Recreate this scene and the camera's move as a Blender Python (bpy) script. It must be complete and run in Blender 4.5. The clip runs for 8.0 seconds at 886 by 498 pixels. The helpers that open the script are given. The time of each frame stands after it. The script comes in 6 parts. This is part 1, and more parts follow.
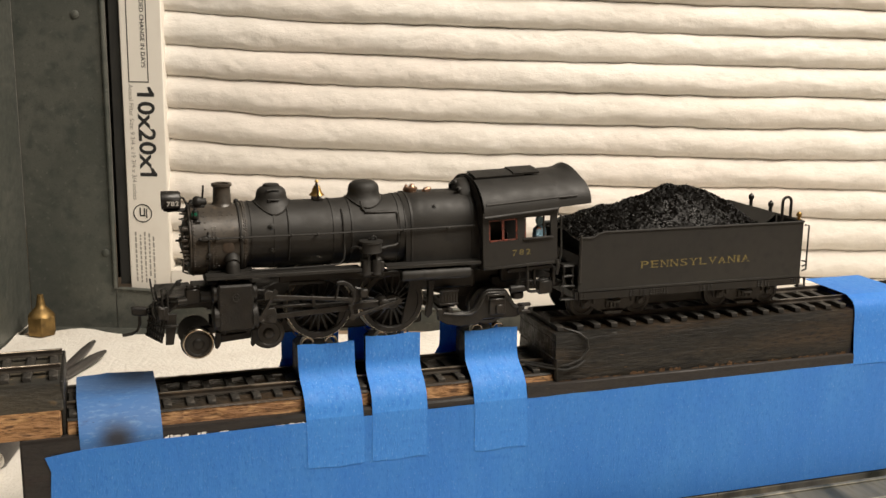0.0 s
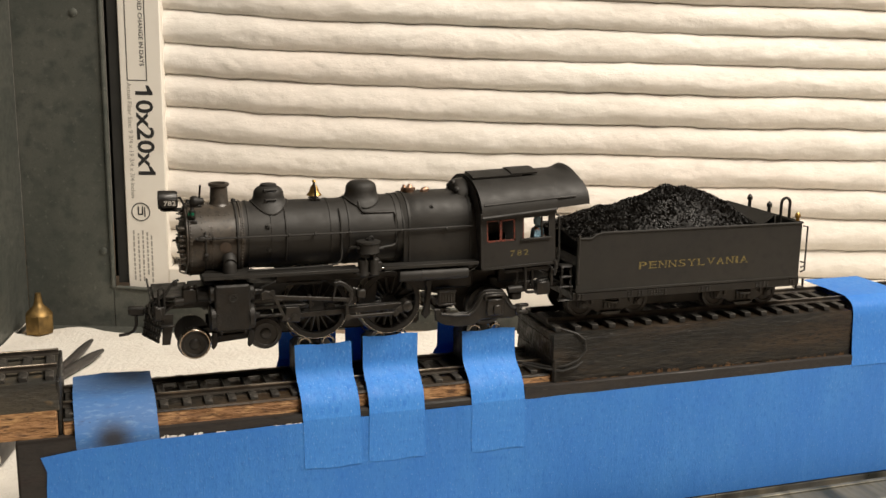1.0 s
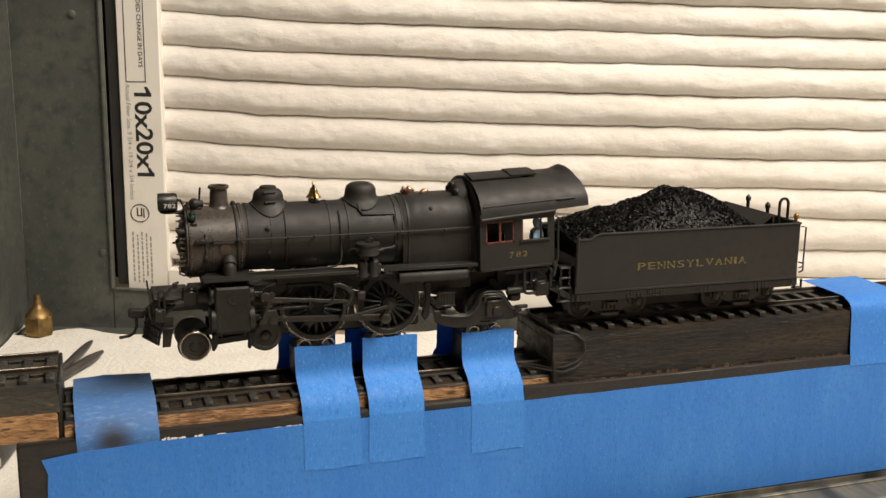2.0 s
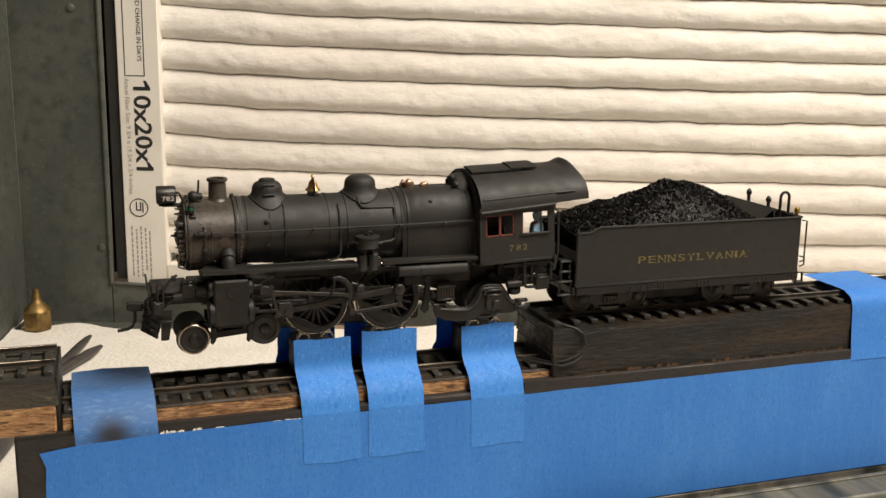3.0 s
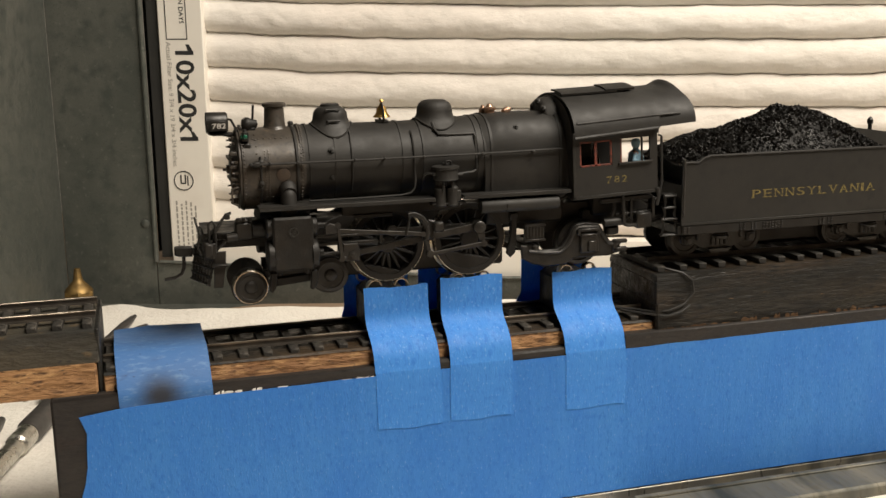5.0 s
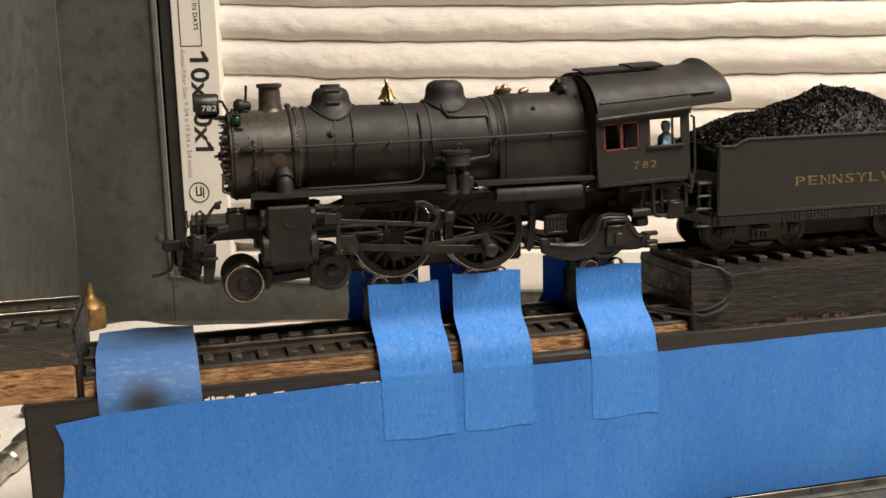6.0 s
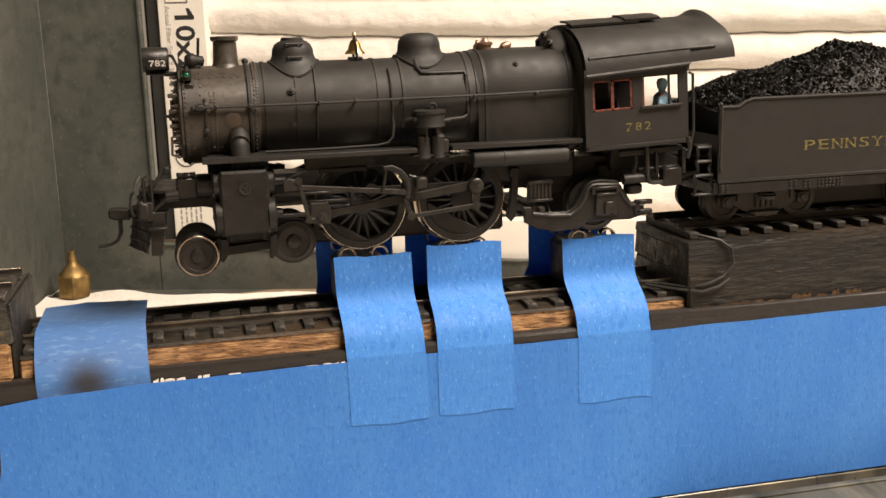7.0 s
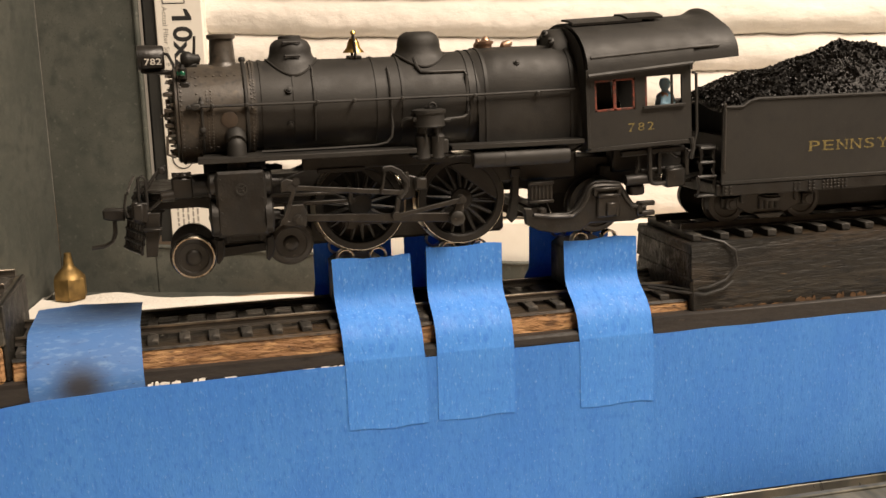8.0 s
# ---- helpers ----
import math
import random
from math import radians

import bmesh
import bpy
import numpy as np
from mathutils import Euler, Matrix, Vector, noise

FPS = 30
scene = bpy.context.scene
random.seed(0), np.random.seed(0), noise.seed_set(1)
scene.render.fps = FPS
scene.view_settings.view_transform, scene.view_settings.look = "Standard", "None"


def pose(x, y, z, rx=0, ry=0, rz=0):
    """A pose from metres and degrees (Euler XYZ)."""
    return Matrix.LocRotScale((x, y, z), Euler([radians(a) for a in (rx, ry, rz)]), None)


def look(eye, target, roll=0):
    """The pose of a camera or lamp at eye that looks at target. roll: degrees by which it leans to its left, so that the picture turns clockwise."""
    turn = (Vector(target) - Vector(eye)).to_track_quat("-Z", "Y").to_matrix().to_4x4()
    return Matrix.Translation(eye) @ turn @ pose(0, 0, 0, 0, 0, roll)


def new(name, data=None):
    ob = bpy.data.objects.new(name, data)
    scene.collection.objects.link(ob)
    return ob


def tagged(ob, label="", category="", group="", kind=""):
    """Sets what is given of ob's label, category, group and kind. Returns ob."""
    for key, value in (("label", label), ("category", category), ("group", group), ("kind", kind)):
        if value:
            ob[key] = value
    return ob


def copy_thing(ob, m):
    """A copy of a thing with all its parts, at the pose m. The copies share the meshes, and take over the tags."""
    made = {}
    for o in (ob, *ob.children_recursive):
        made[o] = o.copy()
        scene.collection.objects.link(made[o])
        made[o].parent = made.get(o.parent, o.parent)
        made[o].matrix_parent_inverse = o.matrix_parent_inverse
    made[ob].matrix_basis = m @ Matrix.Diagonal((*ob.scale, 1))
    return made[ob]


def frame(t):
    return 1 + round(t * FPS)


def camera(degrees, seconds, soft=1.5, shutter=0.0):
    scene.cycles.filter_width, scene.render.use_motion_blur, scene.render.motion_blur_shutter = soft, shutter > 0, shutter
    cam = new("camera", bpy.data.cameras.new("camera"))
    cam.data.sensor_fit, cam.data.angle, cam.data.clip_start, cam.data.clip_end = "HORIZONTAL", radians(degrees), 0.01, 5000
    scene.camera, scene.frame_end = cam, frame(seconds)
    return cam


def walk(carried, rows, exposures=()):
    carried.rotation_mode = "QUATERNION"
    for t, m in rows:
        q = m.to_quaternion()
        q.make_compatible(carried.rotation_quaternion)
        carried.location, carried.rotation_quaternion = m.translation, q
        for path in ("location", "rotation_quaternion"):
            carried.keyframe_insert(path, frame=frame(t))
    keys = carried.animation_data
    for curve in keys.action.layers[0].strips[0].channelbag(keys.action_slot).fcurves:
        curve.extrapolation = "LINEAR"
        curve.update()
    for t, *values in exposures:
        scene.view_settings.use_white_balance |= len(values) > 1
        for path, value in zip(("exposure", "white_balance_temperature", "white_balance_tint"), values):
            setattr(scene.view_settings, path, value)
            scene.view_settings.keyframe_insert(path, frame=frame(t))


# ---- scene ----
cam = camera(45.72, 8.0)
# seconds, eye, target, roll; metres, origin on the low track's rail top under the locomotive
PATH = [
    (0, (-0.08303, -0.36228, 0.12379), (0.03971, 0.00930, 0.04097), 0.75),
    (0.5, (-0.08321, -0.36137, 0.12381), (0.03932, 0.01039, 0.04144), 0.87),
    (1, (-0.08207, -0.36150, 0.12436), (0.04080, 0.00989, 0.04089), 0.90),
    (1.5, (-0.08266, -0.36242, 0.12584), (0.04075, 0.00881, 0.04240), 0.78),
    (3, (-0.08228, -0.36092, 0.12390), (0.04123, 0.00992, 0.03890), 0.83),
    (3.5, (-0.08203, -0.36253, 0.12493), (0.04112, 0.00829, 0.03936), 0.65),
    (4, (-0.08470, -0.35814, 0.12029), (0.03695, 0.01329, 0.03522), 0.49),
    (4.5, (-0.08683, -0.33605, 0.10521), (0.02873, 0.03711, 0.01922), -0.32),
    (6, (-0.06965, -0.29582, 0.07442), (0.02614, 0.08629, 0.00500), -1.70),
    (6.5, (-0.06198, -0.28323, 0.07222), (0.02707, 0.09895, -0.00526), -2.16),
    (7, (-0.05237, -0.27475, 0.07085), (0.03596, 0.10661, -0.01138), -1.69),
    (7.5, (-0.05314, -0.26977, 0.06728), (0.03606, 0.11148, -0.01456), -1.67),
    (8, (-0.05186, -0.27083, 0.06958), (0.03726, 0.11062, -0.01138), -1.60),
]
walk(cam, [(t, look(eye, target, roll)) for t, eye, target, roll in PATH],
     exposures=[(0, -0.40, 6500, 5), (3.5, -0.42, 6500, 5), (4.5, -0.46, 6500, 4), (6.0, -0.34, 6500, 7), (6.5, -0.03, 6950, 10), (7.0, 0.04, 6950, 10),
                (7.5, -0.05, 7150, 10), (8.0, -0.10, 7200, 10)])

# ---- world and lamps ----
world = bpy.data.worlds.new("workshop_air")
scene.world = world
world.use_nodes = True
world.node_tree.nodes["Background"].inputs[0].default_value = (1.0, 0.89, 0.79, 1)
world.node_tree.nodes["Background"].inputs[1].default_value = 0.10


def area_lamp(name, eye, target, width, height, watts, colour):
    data = bpy.data.lights.new(name, "AREA")
    data.shape, data.size, data.size_y, data.energy, data.color = "RECTANGLE", width, height, watts, colour
    ob = new(name, data)
    ob.matrix_world = look(eye, target)
    return ob


area_lamp("ceiling_lamp", (0.46, -0.40, 0.86), (0.12, 0.06, 0.0), 0.75, 0.32, 29.0, (1.0, 0.875, 0.775))


# ---- mesh tools (all lengths in millimetres) ----
MM = 0.001


def vec(*a):
    return Vector(a)


def box(bm, c, s, bevel=0.0, m=None):
    """A box of centre c and size s, its edges bevelled."""
    r = bmesh.ops.create_cube(bm, size=1.0)
    vs = r["verts"]
    for v in vs:
        v.co = Vector((v.co.x * s[0] + c[0], v.co.y * s[1] + c[1], v.co.z * s[2] + c[2]))
    if bevel > 0:
        es = list({e for v in vs for e in v.link_edges})
        r = bmesh.ops.bevel(bm, geom=es, offset=min(bevel, 0.45 * min(s)), segments=1, affect="EDGES", profile=0.6)
        vs = list({v for f in r["faces"] for v in f.verts} | {v for v in vs if v.is_valid})
    if m is not None:
        bmesh.ops.transform(bm, matrix=m, verts=[v for v in vs if v.is_valid])
    return vs


def frame_axes(d):
    d = d.normalized()
    up = Vector((0, 0, 1)) if abs(d.z) < 0.9 else Vector((1, 0, 0))
    a = d.cross(up).normalized()
    return a, d.cross(a).normalized()


def lathe(bm, p0, axis, prof, seg=24, caps=True):
    """Turns a profile of (distance along axis, radius) round the axis through p0."""
    p0, axis = Vector(p0), Vector(axis).normalized()
    a, b = frame_axes(axis)
    rings = []
    for t, r in prof:
        rings.append([bm.verts.new(p0 + axis * t + (a * math.cos(k) + b * math.sin(k)) * max(r, 1e-3))
                      for k in (2 * math.pi * i / seg for i in range(seg))])
    for r0, r1 in zip(rings, rings[1:]):
        for i in range(seg):
            j = (i + 1) % seg
            bm.faces.new((r0[i], r0[j], r1[j], r1[i]))
    if caps:
        bm.faces.new(rings[0][::-1])
        bm.faces.new(rings[-1])
    return rings


def rod(bm, p0, p1, r0, r1=None, seg=10):
    p0, p1 = Vector(p0), Vector(p1)
    lathe(bm, p0, p1 - p0, [(0, r0), ((p1 - p0).length, r0 if r1 is None else r1)], seg)


def tube(bm, pts, r, seg=8):
    """A round wire along a line of points."""
    pts = [Vector(p) for p in pts]
    rings = []
    for i, p in enumerate(pts):
        d = (pts[min(i + 1, len(pts) - 1)] - pts[max(i - 1, 0)]).normalized()
        if i == 0:
            a, b = frame_axes(d)
        else:
            a = (a - d * a.dot(d)).normalized()
            b = d.cross(a)
        rings.append([bm.verts.new(p + (a * math.cos(k) + b * math.sin(k)) * r) for k in (2 * math.pi * j / seg for j in range(seg))])
    for r0, r1 in zip(rings, rings[1:]):
        for i in range(seg):
            bm.faces.new((r0[i], r0[(i + 1) % seg], r1[(i + 1) % seg], r1[i]))
    bm.faces.new(rings[0][::-1])
    bm.faces.new(rings[-1])


def arc(c, r, a0, a1, n, plane="xz", off=0.0):
    """Points of an arc, degrees, in a plane through off."""
    out = []
    for i in range(n + 1):
        k = radians(a0 + (a1 - a0) * i / n)
        u, v = c[0] + r * math.cos(k), c[1] + r * math.sin(k)
        out.append({"xz": (u, off, v), "yz": (off, u, v), "xy": (u, v, off)}[plane])
    return out


def prism(bm, poly, lo, hi, axis="y", bevel=0.0):
    """A polygon extruded along an axis from lo to hi. Polygon in (x, z), (y, z) or (x, y)."""
    def at(p, d):
        return {"y": (p[0], d, p[1]), "x": (d, p[0], p[1]), "z": (p[0], p[1], d)}[axis]
    v0 = [bm.verts.new(at(p, lo)) for p in poly]
    v1 = [bm.verts.new(at(p, hi)) for p in poly]
    n = len(poly)
    fs = [bm.faces.new(v0), bm.faces.new(v1[::-1])]
    for i in range(n):
        fs.append(bm.faces.new((v0[i], v0[(i + 1) % n], v1[(i + 1) % n], v1[i])))
    bmesh.ops.recalc_face_normals(bm, faces=fs)
    if bevel:
        es = list({e for f in fs[:2] for e in f.edges})
        bmesh.ops.bevel(bm, geom=es, offset=bevel, segments=1, affect="EDGES")


def sheet(bm, grid, thick):
    """A bent sheet through a grid of points, with thickness along its normals."""
    n, m = len(grid), len(grid[0])
    top = [[bm.verts.new(Vector(p)) for p in row] for row in grid]
    low = []
    for i in range(n):
        row = []
        for j in range(m):
            du = Vector(grid[min(i + 1, n - 1)][j]) - Vector(grid[max(i - 1, 0)][j])
            dv = Vector(grid[i][min(j + 1, m - 1)]) - Vector(grid[i][max(j - 1, 0)])
            row.append(bm.verts.new(Vector(grid[i][j]) - du.cross(dv).normalized() * thick))
        low.append(row)
    for i in range(n - 1):
        for j in range(m - 1):
            bm.faces.new((top[i][j], top[i + 1][j], top[i + 1][j + 1], top[i][j + 1]))
            bm.faces.new((low[i][j], low[i][j + 1], low[i + 1][j + 1], low[i + 1][j]))
    for i in range(n - 1):
        for j in (0, m - 1):
            bm.faces.new((top[i][j], low[i][j], low[i + 1][j], top[i + 1][j]))
    for j in range(m - 1):
        for i in (0, n - 1):
            bm.faces.new((top[i][j], top[i][j + 1], low[i][j + 1], low[i][j]))
    bmesh.ops.recalc_face_normals(bm, faces=bm.faces[:])


ORIGIN = {}


def finish(bm, name, material, origin, sharp=38):
    for f in bm.faces:
        f.smooth = True
    bm.normal_update()
    for e in bm.edges:
        if len(e.link_faces) == 2 and e.calc_face_angle(0) > radians(sharp):
            e.smooth = False
    for v in bm.verts:
        v.co = (v.co - Vector(origin)) * MM
    me = bpy.data.meshes.new(name)
    bm.to_mesh(me)
    bm.free()
    me.materials.append(material)
    return me


def thing(name, origin, label, category, group="", kind=""):
    """An empty at the thing's base that carries its parts."""
    ob = new(name)
    ob.empty_display_size = 0.01
    ob.location = Vector(origin) * MM
    ORIGIN[ob.name] = Vector(origin)
    return tagged(ob, label, category, group, kind)


def part(name, bm, material, parent, label="", pivot=None, kind=""):
    """One mesh under a thing or a part; the bmesh is in world millimetres."""
    base = ORIGIN[parent.name]
    origin = Vector(pivot) if pivot is not None else base
    ob = new(name, finish(bm, name, material, origin))
    ob.parent = parent
    ob.location = (origin - base) * MM
    ORIGIN[ob.name] = origin
    return tagged(ob, label, kind=kind)


def solid(name, bm, material, origin, label, category, group="", kind=""):
    """A thing of one mesh."""
    ob = new(name, finish(bm, name, material, origin))
    ob.location = Vector(origin) * MM
    ORIGIN[ob.name] = Vector(origin)
    return tagged(ob, label, category, group, kind)


def lettering(text, size, wide, material, parent, m, name="lettering", label="", depth=0.08, space=1.0, bold=0.0, fit=None):
    """Raised letters in the built-in font, centred on the pose m (metres)."""
    cu = bpy.data.curves.new(name, "FONT")
    cu.body, cu.size, cu.align_x, cu.align_y = text, size, "CENTER", "CENTER"
    cu.extrude, cu.space_character, cu.offset, cu.resolution_u = depth, space, bold, 3
    tmp = bpy.data.objects.new(name, cu)
    scene.collection.objects.link(tmp)
    bpy.context.view_layer.update()
    me = bpy.data.meshes.new_from_object(tmp)
    bpy.data.objects.remove(tmp)
    me.name = name
    if fit is not None:
        xs = [v.co.x for v in me.vertices]
        wide = fit / (max(xs) - min(xs))
    me.transform(Matrix.Diagonal((MM * wide, MM, MM, 1)))
    me.materials.clear()
    me.materials.append(material)
    ob = new(name, me)
    ob.parent = parent
    base = Matrix.Translation(ORIGIN[parent.name] * MM)
    ob.matrix_basis = base.inverted() @ m
    return tagged(ob, label)


def glyph(ch, size):
    """Outline mesh data of one letter of the built-in font, from x = 0."""
    cu = bpy.data.curves.new("glyph", "FONT")
    cu.body, cu.size, cu.extrude, cu.resolution_u = ch, size, 0.03, 3
    tmp = bpy.data.objects.new("glyph", cu)
    scene.collection.objects.link(tmp)
    bpy.context.view_layer.update()
    me = bpy.data.meshes.new_from_object(tmp)
    bpy.data.objects.remove(tmp)
    left = min(v.co.x for v in me.vertices)
    low = min(v.co.y for v in me.vertices)
    verts = [(v.co.x - left, v.co.y - low, v.co.z) for v in me.vertices]
    faces = [list(p.vertices) for p in me.polygons]
    bpy.data.meshes.remove(me)
    return verts, faces, max(v[0] for v in verts), max(v[1] for v in verts)


SERIFS = {"P": ((0.10, 0), (0.10, 1)), "E": ((0.08, 0), (0.08, 1)), "N": ((0.08, 0), (0.06, 1), (0.92, 1)), "Y": ((0.1, 1), (0.9, 1), (0.5, 0)), "L": ((0.08, 0), (0.10, 1)),
          "V": ((0.1, 1), (0.9, 1)), "A": ((0.1, 0), (0.9, 0)), "I": ((0.5, 0), (0.5, 1)), "7": ((0.3, 0),), "2": (), "8": (), "S": ()}


def slab_lettering(text, high, wide, gap, material, parent, m, label, name="lettering"):
    """Extended capitals with slab serifs, joined to one row centred on the pose m (metres)."""
    verts, faces, x = [], [], 0.0
    for ch in text:
        vs, fs, w, h = glyph(ch, high)
        goal = wide * (0.34 if ch == "I" else 1.0)
        n = len(verts)
        verts += [(x + v[0] * goal / w, v[1] * high / h, v[2]) for v in vs]
        faces += [[i + n for i in f] for f in fs]
        for u, top in SERIFS[ch]:
            c, half, t = x + goal * u, wide * 0.20, high * 0.10
            z0, z1 = (high - t, high) if top else (0, t)
            n = len(verts)
            verts += [(c - half, z0, 0.035), (c + half, z0, 0.035), (c + half, z1, 0.035), (c - half, z1, 0.035)]
            faces.append([n, n + 1, n + 2, n + 3])
        x += goal + gap
    mid = (x - gap) / 2
    me = bpy.data.meshes.new(name)
    me.from_pydata([((a - mid) * MM, (b - high / 2) * MM, c * MM) for a, b, c in verts], [], faces)
    me.materials.append(material)
    ob = new(name, me)
    ob.parent = parent
    ob.matrix_basis = Matrix.Translation(ORIGIN[parent.name] * MM).inverted() @ m
    return tagged(ob, label)


# ---- materials ----
def material(name, colour, rough=0.5, metal=0.0, vary=(), noise_bump=(), rough_vary=0.0, spec=0.5, stretch=(1, 1, 1), random_value=0.0, sheen=0.0):
    """vary: (scale per metre, second colour, low, high) layers of noise; noise_bump: (scale, strength, distance)."""
    mat = bpy.data.materials.new(name)
    mat.use_nodes = True
    nt = mat.node_tree
    bsdf = nt.nodes["Principled BSDF"]
    bsdf.inputs["Roughness"].default_value, bsdf.inputs["Metallic"].default_value = rough, metal
    bsdf.inputs["Specular IOR Level"].default_value = spec
    bsdf.inputs["Sheen Weight"].default_value = sheen
    tc = nt.nodes.new("ShaderNodeTexCoord")
    mp = nt.nodes.new("ShaderNodeMapping")
    mp.inputs["Scale"].default_value = stretch
    nt.links.new(tc.outputs["Object"], mp.inputs["Vector"])

    def noise_node(scale, detail=4.0):
        n = nt.nodes.new("ShaderNodeTexNoise")
        n.inputs["Scale"].default_value, n.inputs["Detail"].default_value = scale, detail
        nt.links.new(mp.outputs["Vector"], n.inputs["Vector"])
        return n.outputs["Fac"]
    rgb = nt.nodes.new("ShaderNodeRGB")
    rgb.outputs[0].default_value = (*colour, 1)
    out = rgb.outputs[0]
    for scale, other, lo, hi in vary:
        ramp = nt.nodes.new("ShaderNodeMapRange")
        ramp.inputs["From Min"].default_value, ramp.inputs["From Max"].default_value = lo, hi
        nt.links.new(noise_node(scale), ramp.inputs["Value"])
        mix = nt.nodes.new("ShaderNodeMix")
        mix.data_type = "RGBA"
        nt.links.new(ramp.outputs["Result"], mix.inputs["Factor"])
        nt.links.new(out, mix.inputs["A"])
        mix.inputs["B"].default_value = (*other, 1)
        out = mix.outputs["Result"]
    if random_value:
        info = nt.nodes.new("ShaderNodeObjectInfo")
        rng = nt.nodes.new("ShaderNodeMapRange")
        rng.inputs["To Min"].default_value, rng.inputs["To Max"].default_value = 1 - random_value, 1 + random_value
        nt.links.new(info.outputs["Random"], rng.inputs["Value"])
        hsv = nt.nodes.new("ShaderNodeHueSaturation")
        nt.links.new(rng.outputs["Result"], hsv.inputs["Value"])
        nt.links.new(out, hsv.inputs["Color"])
        out = hsv.outputs["Color"]
    nt.links.new(out, bsdf.inputs["Base Color"])
    if rough_vary:
        ramp = nt.nodes.new("ShaderNodeMapRange")
        ramp.inputs["From Min"].default_value, ramp.inputs["From Max"].default_value = 0.3, 0.7
        ramp.inputs["To Min"].default_value, ramp.inputs["To Max"].default_value = max(0.05, rough - rough_vary), min(1, rough + rough_vary)
        nt.links.new(noise_node(220), ramp.inputs["Value"])
        nt.links.new(ramp.outputs["Result"], bsdf.inputs["Roughness"])
    last = None
    for scale, strength, distance in noise_bump:
        bump = nt.nodes.new("ShaderNodeBump")
        bump.inputs["Strength"].default_value, bump.inputs["Distance"].default_value = strength, distance
        nt.links.new(noise_node(scale, 6.0), bump.inputs["Height"])
        if last is not None:
            nt.links.new(last, bump.inputs["Normal"])
        last = bump.outputs["Normal"]
    if last is not None:
        nt.links.new(last, bsdf.inputs["Normal"])
    return mat


M_BLACK = material("weathered_black_paint", (0.0135, 0.0124, 0.0106), 0.60, 0, [(55, (0.019, 0.0172, 0.0142), 0.45, 0.72), (260, (0.0095, 0.0089, 0.0079), 0.52, 0.72), (900, (0.034, 0.030, 0.025), 0.66, 0.80)],
                   [(420, 0.10, 0.0005), (2500, 0.2, 0.0002)], 0.07, spec=0.42)
M_TENDER = material("tender_black_paint", (0.0132, 0.0123, 0.0104), 0.62, 0, [(30, (0.0185, 0.0168, 0.0138), 0.4, 0.7), (300, (0.0095, 0.0089, 0.0078), 0.52, 0.72), (1100, (0.036, 0.031, 0.025), 0.68, 0.80)], [(420, 0.08, 0.0005), (2500, 0.2, 0.0002)], 0.06, spec=0.42)
M_GRAPHITE = material("smokebox_graphite", (0.040, 0.034, 0.0275), 0.42, 0.08, [(70, (0.074, 0.061, 0.047), 0.42, 0.7), (420, (0.10, 0.078, 0.055), 0.60, 0.78), (700, (0.018, 0.0162, 0.014), 0.54, 0.76)], [(420, 0.1, 0.0005), (1800, 0.2, 0.0002)], 0.10)
M_FRAME = material("grimy_underframe", (0.0100, 0.0092, 0.0080), 0.48, 0.05, [(200, (0.019, 0.0162, 0.013), 0.48, 0.75), (900, (0.055, 0.046, 0.036), 0.68, 0.80)], [(420, 0.2, 0.0006), (1500, 0.3, 0.0003)], 0.15, spec=0.38)
M_ROD = material("grimy_steel_rods", (0.024, 0.0212, 0.0178), 0.46, 0.2, [(300, (0.013, 0.0117, 0.010), 0.42, 0.62), (1100, (0.12, 0.10, 0.078), 0.67, 0.79)], [(700, 0.15, 0.0003), (1800, 0.2, 0.0002)], 0.14)
M_STEEL = material("bright_tyre_steel", (0.62, 0.57, 0.49), 0.27, 1.0, [(250, (0.22, 0.20, 0.165), 0.5, 0.72)], [], 0.1)
M_BRASS = material("brass", (0.62, 0.40, 0.13), 0.32, 1.0, [(300, (0.35, 0.20, 0.07), 0.5, 0.8)], [], 0.1)
M_OLDBRASS = material("dull_copper_brass", (0.46, 0.30, 0.21), 0.42, 0.9, [(300, (0.22, 0.13, 0.085), 0.5, 0.8)], [], 0.1)
M_GOLD = material("faded_gold_lettering", (0.165, 0.128, 0.038), 0.6, 0, [(900, (0.03, 0.025, 0.014), 0.42, 0.68)])
M_WHITE = material("white_lettering", (0.46, 0.44, 0.40), 0.6)
M_NOZZLE = material("tarnished_brass", (0.27, 0.175, 0.065), 0.5, 0.85, [(200, (0.13, 0.085, 0.035), 0.42, 0.7)], [], 0.1)
M_RED = material("red_oxide_sash", (0.17, 0.036, 0.020), 0.65, 0, [(700, (0.045, 0.018, 0.013), 0.42, 0.62)])
M_GREEN = material("green_lens", (0.006, 0.085, 0.045), 0.15)
M_COAL = material("coal", (0.0030, 0.0026, 0.0021), 0.36, 0, [(900, (0.009, 0.0072, 0.0053), 0.55, 0.75)], [(3500, 0.4, 0.0004)], 0.24, spec=0.14)
M_TAPE = material("blue_masking_tape", (0.046, 0.238, 0.70), 0.66, 0, [(45, (0.062, 0.275, 0.73), 0.4, 0.65), (700, (0.034, 0.200, 0.65), 0.50, 0.68), (1300, (0.20, 0.45, 0.82), 0.60, 0.76)],
                  [(1300, 0.35, 0.0003), (150, 0.3, 0.001)], 0.1, spec=0.45, stretch=(1.4, 1.0, 0.6), sheen=0.15)
